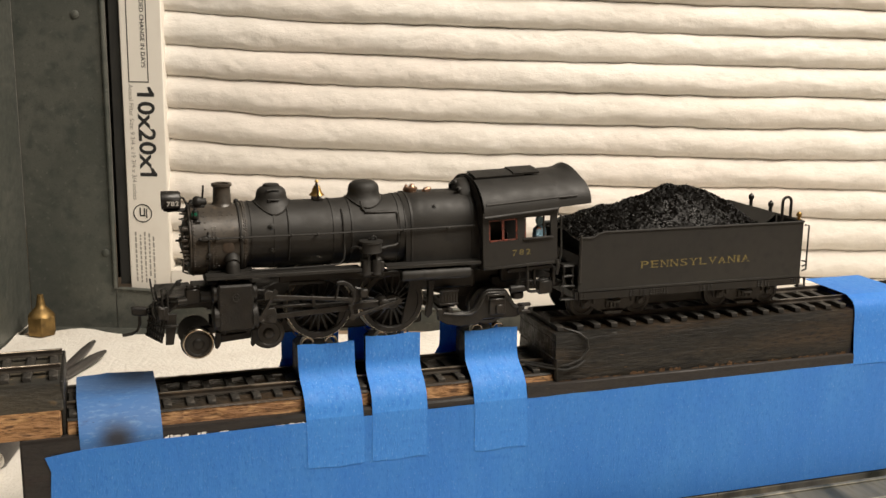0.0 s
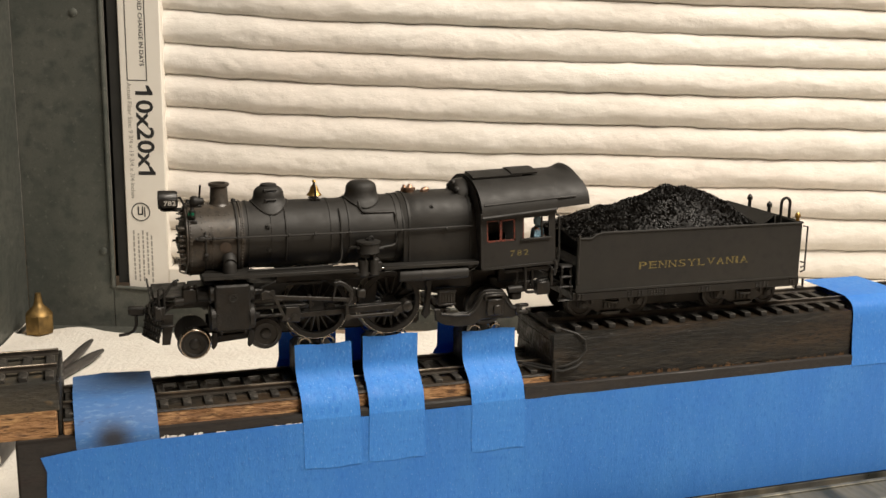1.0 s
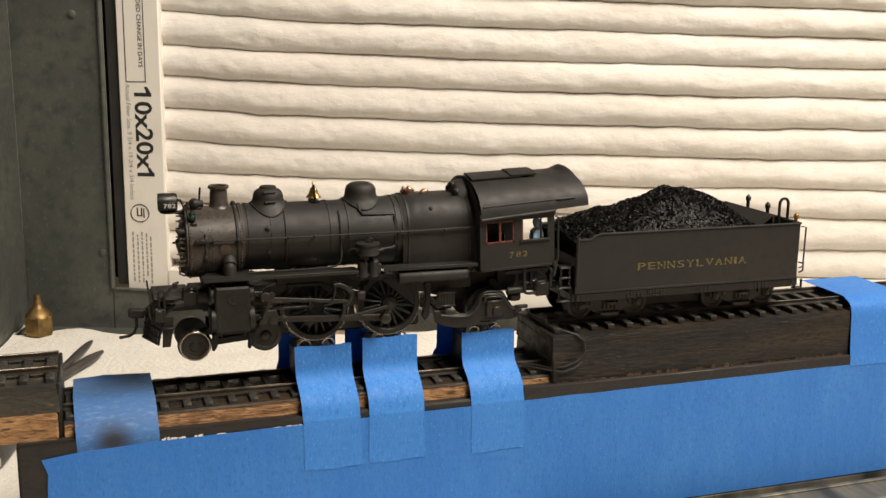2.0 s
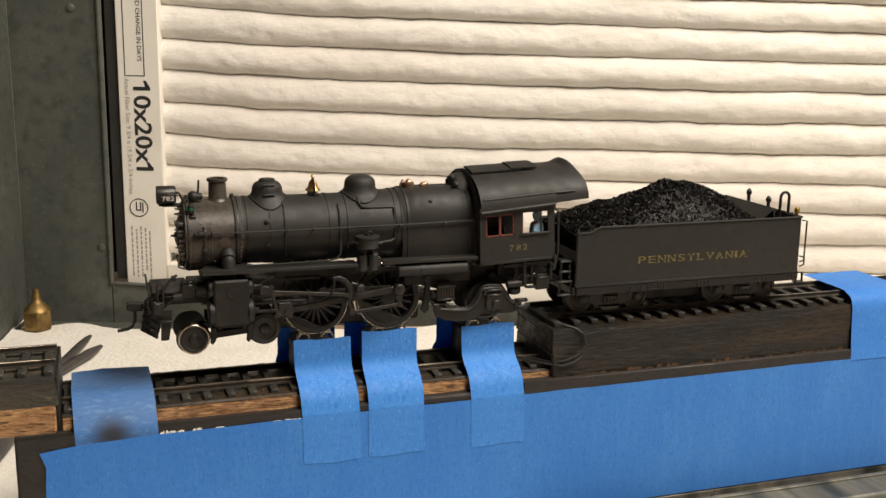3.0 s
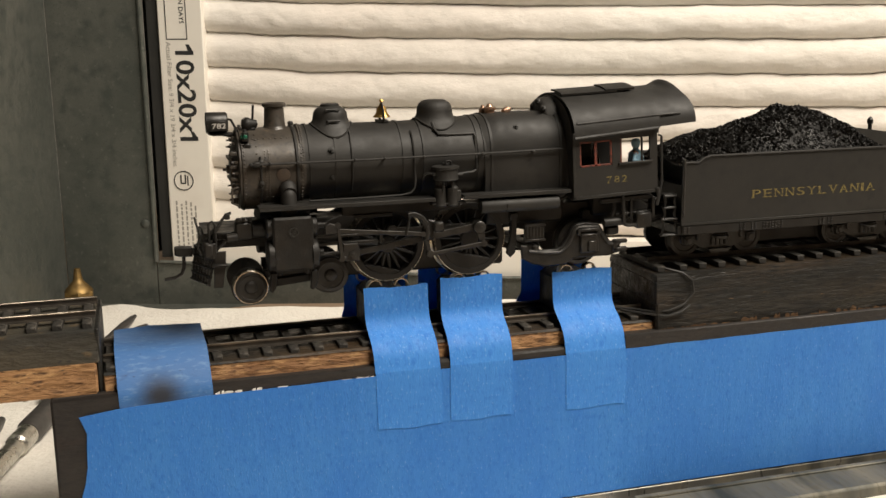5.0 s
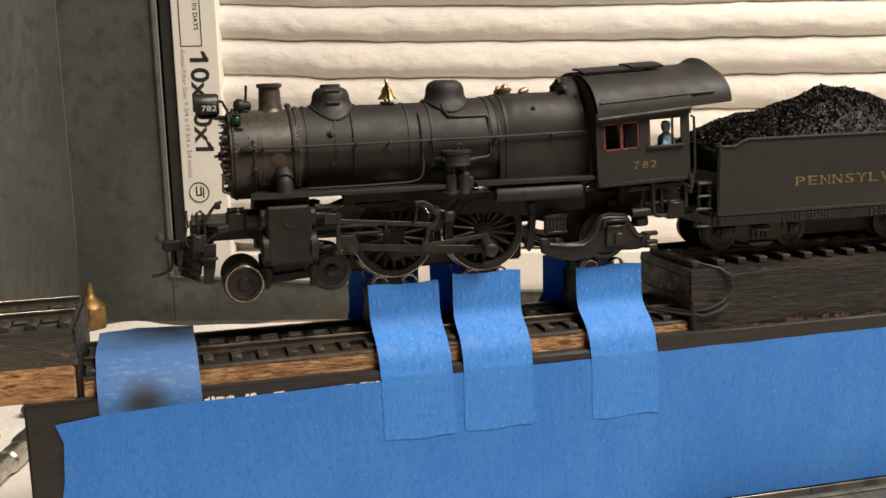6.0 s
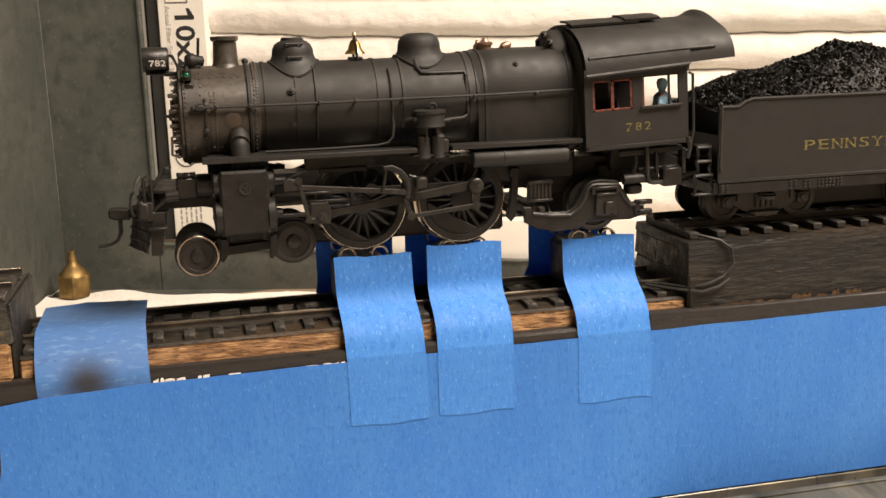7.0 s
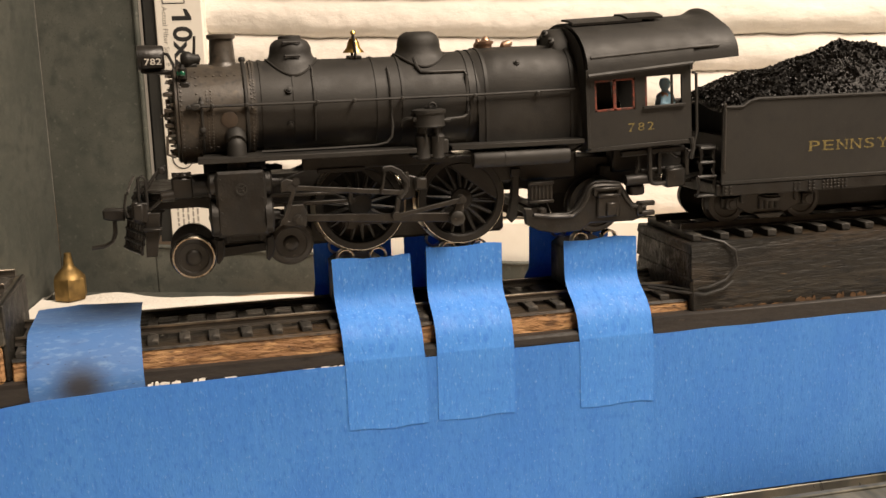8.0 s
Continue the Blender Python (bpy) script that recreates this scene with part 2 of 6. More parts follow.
M_TAPE_DUSTY = material("dusty_blue_tape", (0.042, 0.14, 0.37), 0.62, 0, [(50, (0.075, 0.16, 0.35), 0.38, 0.66), (700, (0.12, 0.235, 0.44), 0.54, 0.76), (420, (0.05, 0.11, 0.27), 0.60, 0.78), (1700, (0.03, 0.06, 0.13), 0.66, 0.76)],
                        [(900, 0.35, 0.0003), (150, 0.2, 0.001)], 0.08, spec=0.4, stretch=(0.5, 1.2, 1.2))


def let_light_through(mat, share, colour):
    """Thin crepe paper: part of the light passes through it."""
    nt = mat.node_tree
    out = nt.nodes["Material Output"]
    tl = nt.nodes.new("ShaderNodeBsdfTranslucent")
    tl.inputs["Color"].default_value = (*colour, 1)
    mix = nt.nodes.new("ShaderNodeMixShader")
    mix.inputs[0].default_value = share
    nt.links.new(nt.nodes["Principled BSDF"].outputs[0], mix.inputs[1])
    nt.links.new(tl.outputs[0], mix.inputs[2])
    nt.links.new(mix.outputs[0], out.inputs["Surface"])


# copy with a smaller translucent share, so the hanging strips come out lighter
M_TAPE_STRIP = M_TAPE.copy()
M_TAPE_STRIP.name = "doubled_blue_tape"
let_light_through(M_TAPE, 0.30, (0.03, 0.25, 0.80))
let_light_through(M_TAPE_STRIP, 0.16, (0.03, 0.25, 0.80))
M_TAPE_SOOT = M_TAPE_DUSTY.copy()
M_TAPE_SOOT.name = "dusty_blue_tape_with_soot"


def add_soot(mat, place, size):
    """A soft sprayed soot mark round a place on the tape."""
    nt = mat.node_tree
    bsdf = nt.nodes["Principled BSDF"]
    old = bsdf.inputs["Base Color"].links[0].from_socket
    tc = nt.nodes.new("ShaderNodeTexCoord")
    sub = nt.nodes.new("ShaderNodeVectorMath")
    sub.operation = "SUBTRACT"
    sub.inputs[1].default_value = place
    mul = nt.nodes.new("ShaderNodeVectorMath")
    mul.operation = "MULTIPLY"
    mul.inputs[1].default_value = [1 / v for v in size]
    ln = nt.nodes.new("ShaderNodeVectorMath")
    ln.operation = "LENGTH"
    rng = nt.nodes.new("ShaderNodeMapRange")
    rng.interpolation_type = "SMOOTHSTEP"
    rng.inputs["From Min"].default_value, rng.inputs["From Max"].default_value = 0.1, 1.0
    rng.inputs["To Min"].default_value, rng.inputs["To Max"].default_value = 0.93, 0.0
    mix = nt.nodes.new("ShaderNodeMix")
    mix.data_type = "RGBA"
    mix.inputs["B"].default_value = (0.022, 0.02, 0.018, 1)
    nt.links.new(tc.outputs["Object"], sub.inputs[0])
    nt.links.new(sub.outputs[0], mul.inputs[0])
    nt.links.new(mul.outputs[0], ln.inputs[0])
    nt.links.new(ln.outputs["Value"], rng.inputs["Value"])
    nt.links.new(rng.outputs["Result"], mix.inputs["Factor"])
    nt.links.new(old, mix.inputs["A"])
    nt.links.new(mix.outputs["Result"], bsdf.inputs["Base Color"])


add_soot(M_TAPE_SOOT, (-0.0006, 0.0, 0.0030), (0.0095, 0.014, 0.0085))
M_WOOD = material("bare_balsa", (0.31, 0.165, 0.07), 0.8, 0, [(40, (0.20, 0.10, 0.042), 0.42, 0.66), (420, (0.46, 0.27, 0.12), 0.50, 0.70), (700, (0.10, 0.050, 0.022), 0.55, 0.70), (1800, (0.05, 0.027, 0.013), 0.62, 0.72), (25, (0.07, 0.048, 0.03), 0.62, 0.74)],
                  [(520, 1.0, 0.0014), (1800, 0.5, 0.0005)], 0.1, stretch=(0.30, 1, 1.1))
M_DARKWOOD = material("stained_dark_wood", (0.0100, 0.0094, 0.0076), 0.55, 0, [(45, (0.021, 0.018, 0.013), 0.45, 0.7), (330, (0.0045, 0.0043, 0.0038), 0.50, 0.68), (26, (0.050, 0.030, 0.014), 0.50, 0.66), (1300, (0.004, 0.0037, 0.0033), 0.50, 0.64), (1000, (0.13, 0.075, 0.033), 0.70, 0.80)],
                      [(600, 0.7, 0.0008), (2200, 0.5, 0.0004)], 0.15, spec=0.35, stretch=(0.22, 1, 1.2))
M_WORN = material("rubbed_brown_wood", (0.075, 0.038, 0.015), 0.7, 0, [(500, (0.16, 0.085, 0.035), 0.5, 0.75), (900, (0.02, 0.014, 0.009), 0.5, 0.7)], [(900, 0.6, 0.0006)], 0.1, stretch=(0.4, 1, 1))
M_BASE = material("brown_painted_board", (0.017, 0.0135, 0.0115), 0.62, 0, [(26, (0.060, 0.030, 0.024), 0.56, 0.74), (90, (0.010, 0.009, 0.0083), 0.48, 0.7), (700, (0.075, 0.056, 0.046), 0.68, 0.8), (1100, (0.008, 0.0072, 0.0065), 0.52, 0.72)], [(900, 0.5, 0.0007), (80, 0.25, 0.0016)], 0.15, stretch=(0.35, 1, 1))
M_TIE = material("weathered_ties", (0.024, 0.0220, 0.0185), 0.65, 0, [(300, (0.058, 0.050, 0.040), 0.42, 0.68), (1600, (0.010, 0.009, 0.008), 0.5, 0.7)], [(1500, 0.5, 0.0005)], 0.1, random_value=0.3, stretch=(1, 0.3, 1))
M_RAIL = material("painted_rail", (0.040, 0.034, 0.028), 0.45, 0.4, [(200, (0.085, 0.069, 0.052), 0.5, 0.75)], [(1500, 0.15, 0.0002)], 0.1)
M_RAILTOP = material("rail_head", (0.30, 0.26, 0.21), 0.36, 0.85, [(150, (0.12, 0.10, 0.08), 0.45, 0.65)], [], 0.1)
M_MEDIA = material("fibrous_filter_media", (0.735, 0.70, 0.645), 0.95, 0, [(9, (0.72, 0.65, 0.585), 0.40, 0.70), (30, (0.66, 0.62, 0.56), 0.45, 0.75), (220, (0.63, 0.59, 0.535), 0.50, 0.85)],
                   [(600, 0.25, 0.0010), (120, 0.4, 0.003)], 0, spec=0.1, stretch=(0.6, 1, 1), sheen=0.3)
M_CARD = material("white_card_frame", (0.74, 0.70, 0.63), 0.7, 0, [(60, (0.68, 0.63, 0.56), 0.45, 0.75)], [(800, 0.1, 0.0003)])
M_INK = material("black_ink", (0.018, 0.018, 0.018), 0.6)
M_GREYINK = material("grey_small_print", (0.30, 0.28, 0.25), 0.7)
M_ZINC = material("galvanised_steel", (0.090, 0.096, 0.084), 0.48, 0.40, [(14, (0.135, 0.137, 0.120), 0.4, 0.7), (120, (0.072, 0.080, 0.071), 0.46, 0.70), (420, (0.165, 0.167, 0.147), 0.60, 0.80), (1600, (0.044, 0.049, 0.044), 0.58, 0.75)],
                  [(300, 0.06, 0.0005), (25, 0.15, 0.004)], 0.12)
# near-black colour standing for the shade in the gap beside the filter
M_GAP = material("dark_gap_shade", (0.022, 0.022, 0.020), 0.6, 0, [(40, (0.035, 0.034, 0.03), 0.45, 0.7)])
M_WHEEL = material("dusty_wheel_face", (0.028, 0.0245, 0.020), 0.52, 0.1, [(160, (0.016, 0.0143, 0.012), 0.42, 0.64), (900, (0.085, 0.073, 0.058), 0.66, 0.8)], [(600, 0.15, 0.0004), (1800, 0.2, 0.0002)], 0.12)
M_LEAD = material("scuffed_olive_block", (0.052, 0.042, 0.026), 0.68, 0, [(60, (0.036, 0.033, 0.025), 0.42, 0.62), (28, (0.017, 0.017, 0.0145), 0.48, 0.62), (420, (0.11, 0.075, 0.036), 0.58, 0.76), (1100, (0.012, 0.011, 0.009), 0.60, 0.72)],
                  [(420, 0.8, 0.0011), (1500, 0.4, 0.0004)], 0.12, stretch=(0.4, 1, 1.1))
M_PAPER = material("white_paper_towel", (0.74, 0.71, 0.65), 0.95, 0, [(40, (0.68, 0.64, 0.58), 0.45, 0.75)], [(380, 0.5, 0.002), (1500, 0.3, 0.0005)], 0, spec=0.1)
M_STICK = material("dark_brush_handle", (0.035, 0.032, 0.03), 0.4, 0, [(200, (0.06, 0.05, 0.045), 0.5, 0.75)], [], 0.1)
M_CHROME = material("knurled_aluminium", (0.55, 0.53, 0.48), 0.28, 1.0, [(300, (0.3, 0.29, 0.27), 0.5, 0.8)], [(1200, 0.3, 0.0003)], 0.08)
M_STRIP = material("grey_metal_edging", (0.17, 0.165, 0.15), 0.34, 0.6, [(40, (0.34, 0.30, 0.22), 0.45, 0.7), (70, (0.06, 0.062, 0.055), 0.48, 0.66)], [], 0.1, stretch=(1, 1, 0.3))
M_PLINTH = material("streaked_tray_metal", (0.10, 0.10, 0.088), 0.55, 0.3, [(45, (0.22, 0.20, 0.15), 0.42, 0.7), (70, (0.04, 0.044, 0.04), 0.48, 0.66), (600, (0.08, 0.07, 0.05), 0.55, 0.8)], [(300, 0.1, 0.0004)], 0.1, spec=0.3, stretch=(1, 0.2, 0.3))
M_PLASTER = material("workshop_plaster", (0.36, 0.34, 0.31), 0.9, 0, [(3, (0.30, 0.28, 0.25), 0.4, 0.7)], [(60, 0.2, 0.002)])
M_FLOOR = material("workbench_top", (0.30, 0.22, 0.15), 0.6, 0, [(6, (0.22, 0.15, 0.10), 0.4, 0.7)], [(80, 0.2, 0.001)], stretch=(0.2, 1, 1))
M_FIGURE = material("pale_blue_figure_paint", (0.28, 0.46, 0.58), 0.7, 0, [(350, (0.50, 0.24, 0.16), 0.56, 0.60)])
M_WIRE = material("grimy_black_wire", (0.011, 0.0105, 0.0095), 0.55, 0, [(500, (0.022, 0.018, 0.014), 0.5, 0.75)])

# ---- spray booth: filter, sheet metal, paper ----
BOOTH = pose(-0.0647, 0.3309, -0.0437) @ pose(0, 0, 0, 0, 0, -17.5) @ pose(0, 0, 0, 0, 0.48, 0) @ pose(0, 0, 0, 1.05, 0, 0)
FLOOR_Z = -66.0


def placed(name, m, label="", category="", kind="", group=""):
    """An empty at the pose m whose parts are built in its own millimetres."""
    ob = new(name)
    ob.empty_display_size = 0.01
    ob.matrix_basis = m
    ORIGIN[ob.name] = Vector((0, 0, 0))
    return tagged(ob, label, category, group, kind)


def air_filter():
    f = placed("air_filter", BOOTH, "pleated furnace air filter in a printed white card frame", "air filter")
    wide, high, bar = 540.0, 252.0, 25.7
    for c, s in (((bar / 2, 0, high / 2 - 5), (bar, 19, high + 10)), ((wide - bar / 2, 0, high / 2), (bar, 19, high)),
                 ((wide / 2, 0, 1.0), (wide - 2 * bar, 19, 24)), ((wide / 2, 0, high - 3), (wide - 2 * bar, 19, 6))):
        bm = bmesh.new()
        box(bm, c, s, 0.6)
        part("frame_side", bm, M_CARD, f)
    step, n = 19.47, 12
    rnd = random.Random(4)
    shift = [rnd.uniform(-0.9, 0.9) for _ in range(n + 1)]

    def crease(k, u):
        """Height of the fold between two pleats: it lifts at the frame and wanders."""
        return (13.8 + k * step + shift[k] + 4.6 * math.exp(-(u - bar) / 95) - 0.64 * max(0, k - 4) * min(1.2, u / 380) + 1.3 * noise.noise(Vector((u * 0.013, k * 3.1, 0)))
                + 0.75 * noise.noise(Vector((u * 0.055, k * 5.3, 7))) + 0.35 * noise.noise(Vector((u * 0.19, k * 7.7, 3))))
    for k in range(n):
        b, full = rnd.uniform(0, 40), rnd.uniform(0.85, 1.15)
        grid = []
        nu, nv = 190, 16
        for i in range(nu + 1):
            u = bar - 2 + (wide - 2 * bar + 4) * i / nu
            z0, z1 = crease(k, u), crease(k + 1, u)
            row = []
            for j in range(nv + 1):
                q = j / nv
                d = math.sin(math.pi * q ** 0.82) ** 0.72
                lump = 0.9 * noise.noise(Vector((u * 0.045, q * 2.0 + k * 9, b))) + 0.55 * noise.noise(Vector((u * 0.16, q * 4 + k * 9, b))) + 0.25 * noise.noise(Vector((u * 0.5, q * 9 + k * 9, b)))
                row.append((u, 1.2 - (5.2 * full + 1.6 * noise.noise(Vector((u * 0.008, k * 4.0, 11)))) * d - lump * d, z0 + (z1 - z0) * q))
            grid.append(row)
        bm = bmesh.new()
        sheet(bm, grid, 0.8)
        part("pleat", bm, M_MEDIA, f)
    bm = bmesh.new()
    box(bm, (wide / 2, 8.6, high / 2), (wide - 2 * bar + 6, 1.2, high - 8))
    part("backing", bm, M_MEDIA, f)
    # printing on the frame's side, reading downwards

    def print_at(text, size, u, z, mat, fit, bold=0.0):
        lettering(text, size, 1.0, mat, f, pose(u * MM, -0.00958, z * MM, 90, 90, 0), depth=0.04, bold=bold, fit=fit)
    print_at("10x20x1", 14.6, 13.8, 99.6, M_INK, 52.0, 0.30)
    for z in (125.2, 75.0):
        bm = bmesh.new()
        prism(bm, [(19.0, z - 0.4), (19.0, z + 1.0), (17.2, z + 4.0), (15.4, z + 4.0), (16.4, z + 0.6)], -9.62, -9.5, "y")
        part("numeral_flag", bm, M_INK, f)
    print_at("Actual Filter Size: 9 3/4 x 19 3/4 x 3/4 inches", 3.9, 5.2, 94.6, M_GREYINK, 72.0)
    print_at("RECOMMENDED CHANGE IN DAYS", 3.6, 13.6, 172.0, M_INK, 62.0, 0.03)
    bm = bmesh.new()
    for c, s in (((4.6, -9.6, 168), (0.5, 0.2, 72)), ((16.4, -9.6, 168), (0.5, 0.2, 72)), ((10.5, -9.6, 132.2), (12.3, 0.2, 0.5))):
        box(bm, c, s)
    part("printed_border", bm, M_INK, f)
    bm = bmesh.new()
    ring = arc((9.5, 50), 5.6, 0, 360, 28, "xz", -9.6)
    tube(bm, ring, 0.32, 5)
    for c, s in (((8.0, -9.6, 51), (0.8, 0.2, 5)), ((10.6, -9.6, 51), (0.8, 0.2, 5)), ((9.3, -9.6, 48.4), (3.2, 0.2, 0.8)), ((12.0, -9.6, 50), (0.7, 0.2, 6))):
        box(bm, c, s)
    part("round_mark", bm, M_INK, f)
    for u, z0, z1 in ((4.5, 5, 38), (7.4, 6, 36), (10.2, 5, 38), (13.0, 9, 37), (15.6, 5, 35)):
        bm = bmesh.new()
        z = z1
        while z > z0:
            w = rnd.uniform(1.2, 3.6)
            box(bm, (u, -9.58, z - w / 2), (1.0, 0.12, w))
            z -= w + 0.8
        part("small_print", bm, M_GREYINK, f)
    return f


def booth_walls():
    w = placed("wall_back", BOOTH, "galvanised sheet steel back wall of a spray booth", "wall", "structure")
    t, lead = 1.2, -13.0
    for name, c, s in (("sheet_left", (-35.9, lead, 100), (54.6, t, 266)),
                       ("sheet_floor", (255, lead - 26, -25.2), (630, 52, t)),
                       ("sheet_above", (286, lead, 262), (586, t, 20)),
                       ("sheet_right", (562, lead, 122), (36, t, 256))):
        bm = bmesh.new()
        box(bm, c, s, 0.4)
        part(name, bm, M_ZINC, w)
    bm = bmesh.new()
    tube(bm, [(-8.6, lead - 1.0, 2), (-8.6, lead - 1.0, 100), (-8.6, lead - 1.0, 218)], 1.6, 10)
    part("rolled_edge", bm, M_ZINC, w)
    bm = bmesh.new()
    prism(bm, [(-8.4, -26), (579, -26), (579, -8.5), (190, -8.5), (-8.4, 2)], lead - t / 2, lead + t / 2, "y", 0.3)
    part("sheet_below", bm, M_ZINC, w)
    bm = bmesh.new()
    tube(bm, [(-6.0, lead - 1.2, 1.8), (90, lead - 1.2, -3.4), (190, lead - 1.2, -8.6), (570, lead - 1.2, -8.6)], 1.2, 10)
    part("bottom_lip", bm, M_ZINC, w)
    # dark strips fill the gap by the rolled edge; its shade is their colour
    bm = bmesh.new()
    box(bm, (-3.6, -2, 110), (6.6, 10, 214))
    box(bm, (-3.6, 11, 110), (20, 4, 214))
    part("gasket", bm, M_GAP, w)
    bm = bmesh.new()
    lathe(bm, (-13.9, lead - 0.6, 25), (0, -1, 0), [(0, 2.6), (0.7, 2.5), (1.2, 1.6), (1.3, 0.2)], 16)
    part("rivet", bm, M_ZINC, w)
    bm = bmesh.new()
    lathe(bm, (-25, lead - 0.6, 172), (0, -1, 0), [(0, 2.6), (0.7, 2.5), (1.2, 1.6), (1.3, 0.2)], 16)
    part("rivet", bm, M_ZINC, w)
    # left side wall comes forward from the corner
    s = placed("wall_left", BOOTH @ pose(-0.0632, -0.0135, 0, 0, 0, 92.5), "dull galvanised side wall of the spray booth", "wall", "structure")
    bm = bmesh.new()
    prism(bm, [(0, -34), (-292, -36), (-292, 240), (0, 240)], 0, 1.2, "y", 0.3)
    part("sheet", bm, M_ZINC, s)


def floor_paper():
    def rear(x):
        """The towel's torn rear edge stops short of the booth's back."""
        return 287 - 0.24 * (x + 67) + 15 * math.exp(-((x + 104) / 20) ** 2) + 2.2 * noise.noise(Vector((x * 0.09, 0, 6))) + 1.0 * noise.noise(Vector((x * 0.4, 0, 6)))
    grid = []
    for i in range(141):
        x = -420 + 1000 * i / 140
        row = []
        for j in range(61):
            q = j / 60
            y = -170 + (rear(x) + 170) * q
            xx = max(x, -130.0 - (332 - y) * 0.262) if y > 44 else x
            z = FLOOR_Z + 1.0 + 1.6 * noise.noise(Vector((xx * 0.012, y * 0.014, 3))) + 0.5 * noise.noise(Vector((xx * 0.06, y * 0.06, 9)))
            z += 1.6 * math.exp(-(rear(x) - y) / 12) * (0.5 + noise.noise(Vector((x * 0.03, 0, 2))))
            row.append((xx + 0.01 * i, y, z))
        grid.append(row)
    bm = bmesh.new()
    sheet(bm, grid, 0.35)
    solid("paper_towel", bm, M_PAPER, (0, 0, FLOOR_Z), "white embossed paper towel spread over the bench", "paper towel")
    bm = bmesh.new()
    box(bm, (150, 0, FLOOR_Z - 13), (2400, 1400, 20), 2)
    solid("floor", bm, M_FLOOR, (150, 0, FLOOR_Z - 23), "wooden workbench top under the paper", "bench top", kind="structure")


def workshop():
    for name, c, s in (("wall_north", (150, 900, 700), (4000, 60, 2600)), ("wall_south", (150, -2000, 700), (4000, 60, 2600)),
                       ("wall_west", (-1850, -550, 700), (60, 2900, 2600)), ("wall_east", (2150, -550, 700), (60, 2900, 2600)),
                       ("ceiling", (150, -550, 2000), (4000, 2900, 60)), ("floor_room", (150, -550, -650), (4000, 2900, 60))):
        bm = bmesh.new()
        box(bm, c, s)
        solid(name, bm, M_PLASTER, c, "plain plaster workshop surface", name.split("_")[0], kind="structure")


# ---- test stand ----
UP = 15.9     # rail top under the tender
LOW = 0.0     # rail top between the blocks
LEFT = 13.6   # rail top of the left block


def stand():
    b = thing("test_stand", (100, 0, FLOOR_Z), "brown board base of a locomotive test stand", "test stand")
    bm = bmesh.new()
    box(bm, (119, 1, -34.1), (462, 43, 51.4), 0.8)
    part("base_board", bm, M_BASE, b)
    bm = bmesh.new()
    box(bm, (119, 1, -62.9), (463, 43.6, 6.0), 0.6)
    part("metal_edging", bm, M_STRIP, b, "grey metal edging strip")
    bm = bmesh.new()
    prism(bm, [(-17.2, -8.4), (18, -8.4), (18, -3.7), (-16.2, -3.7)], -97.5, 76, "x", 0.4)
    part("roadbed", bm, M_WOOD, b, "bare balsa roadbed strip")
    bm = bmesh.new()
    prism(bm, [(-16.4, -4.0), (-15.9, -3.65), (17.6, -3.65), (17.6, -3.3), (-16.0, -3.3), (-16.55, -4.0)], -97.4, 75.4, "x")
    part("painted_top", bm, M_DARKWOOD, b, "dark paint over the roadbed")
    # raised blocks at both ends
    bm = bmesh.new()
    prism(bm, [(-18.9, -6.4), (18, -6.4), (17, 2.4), (-18.3, 2.4)], 75.5, 209.5, "x", 0.6)
    part("tender_block", bm, M_DARKWOOD, b, "dark stained wooden block")
    bm = bmesh.new()
    prism(bm, [(-18.3, 2.4), (18, 2.4), (17, 9.2), (-17.9, 9.2)], 75.55, 209.45, "x", 0.15)
    part("block_layer", bm, M_DARKWOOD, b)
    bm = bmesh.new()
    prism(bm, [(-17.9, 9.2), (18, 9.2), (17, UP - 4.0), (-17.5, UP - 4.0)], 75.5, 209.5, "x", 0.3)
    part("block_layer", bm, M_DARKWOOD, b)
    bm = bmesh.new()
    box(bm, (136.4, -2, -9.2), (146, 37.5, 5.8), 0.3)
    part("board_strip", bm, M_BASE, b, "dark brown strip under the wooden block")
    bm = bmesh.new()
    prism(bm, [(-17.8, 0.6), (18, 0.6), (17, LEFT - 3.6), (-17.0, LEFT - 3.6)], -330, -98, "x", 0.5)
    part("lead_block", bm, M_LEAD, b, "scuffed olive-grey wooden block")
    bm = bmesh.new()
    prism(bm, [(-18.3, -8.4), (18, -8.4), (18, 0.6), (-17.9, 0.6)], -330, -99.0, "x", 0.6)
    part("bare_foot", bm, M_WOOD, b, "bare balsa foot of the block")
    bm = bmesh.new()
    box(bm, (-98.3, 0, 1.0), (1.2, 34.6, 18.4), 0.3)
    part("block_end", bm, M_DARKWOOD, b)
    bm = bmesh.new()
    prism(bm, [(-9.5, -8.4), (18, -8.4), (17, UP - 4.0), (-9.5, UP - 4.0)], 209.6, 340, "x", 0.4)
    part("end_block", bm, M_DARKWOOD, b)
    # splintered lower edge of the block, its stain rubbed off
    rnd = random.Random(31)
    bm = bmesh.new()
    x = 77.0
    while x < 208:
        w = rnd.uniform(0.6, 3.4)
        h = rnd.uniform(0.2, 1.0) * (1.7 if 104 < x < 150 or x > 190 else 0.7)
        if rnd.random() < 0.75:
            prism(bm, [(x, -6.3), (x + w, -6.3), (x + w * 0.9, -6.2 + h * 0.6), (x + w * 0.5, -6.2 + h), (x + w * 0.1, -6.2 + h * 0.5)], -19.05, -18.6, "y")
        x += w * rnd.uniform(0.8, 1.6)
    part("rubbed_edge", bm, M_WORN, b, "splintered brown edge", kind="stuff")
    # torn white flecks along the tape's edge
    rnd = random.Random(8)
    bm = bmesh.new()
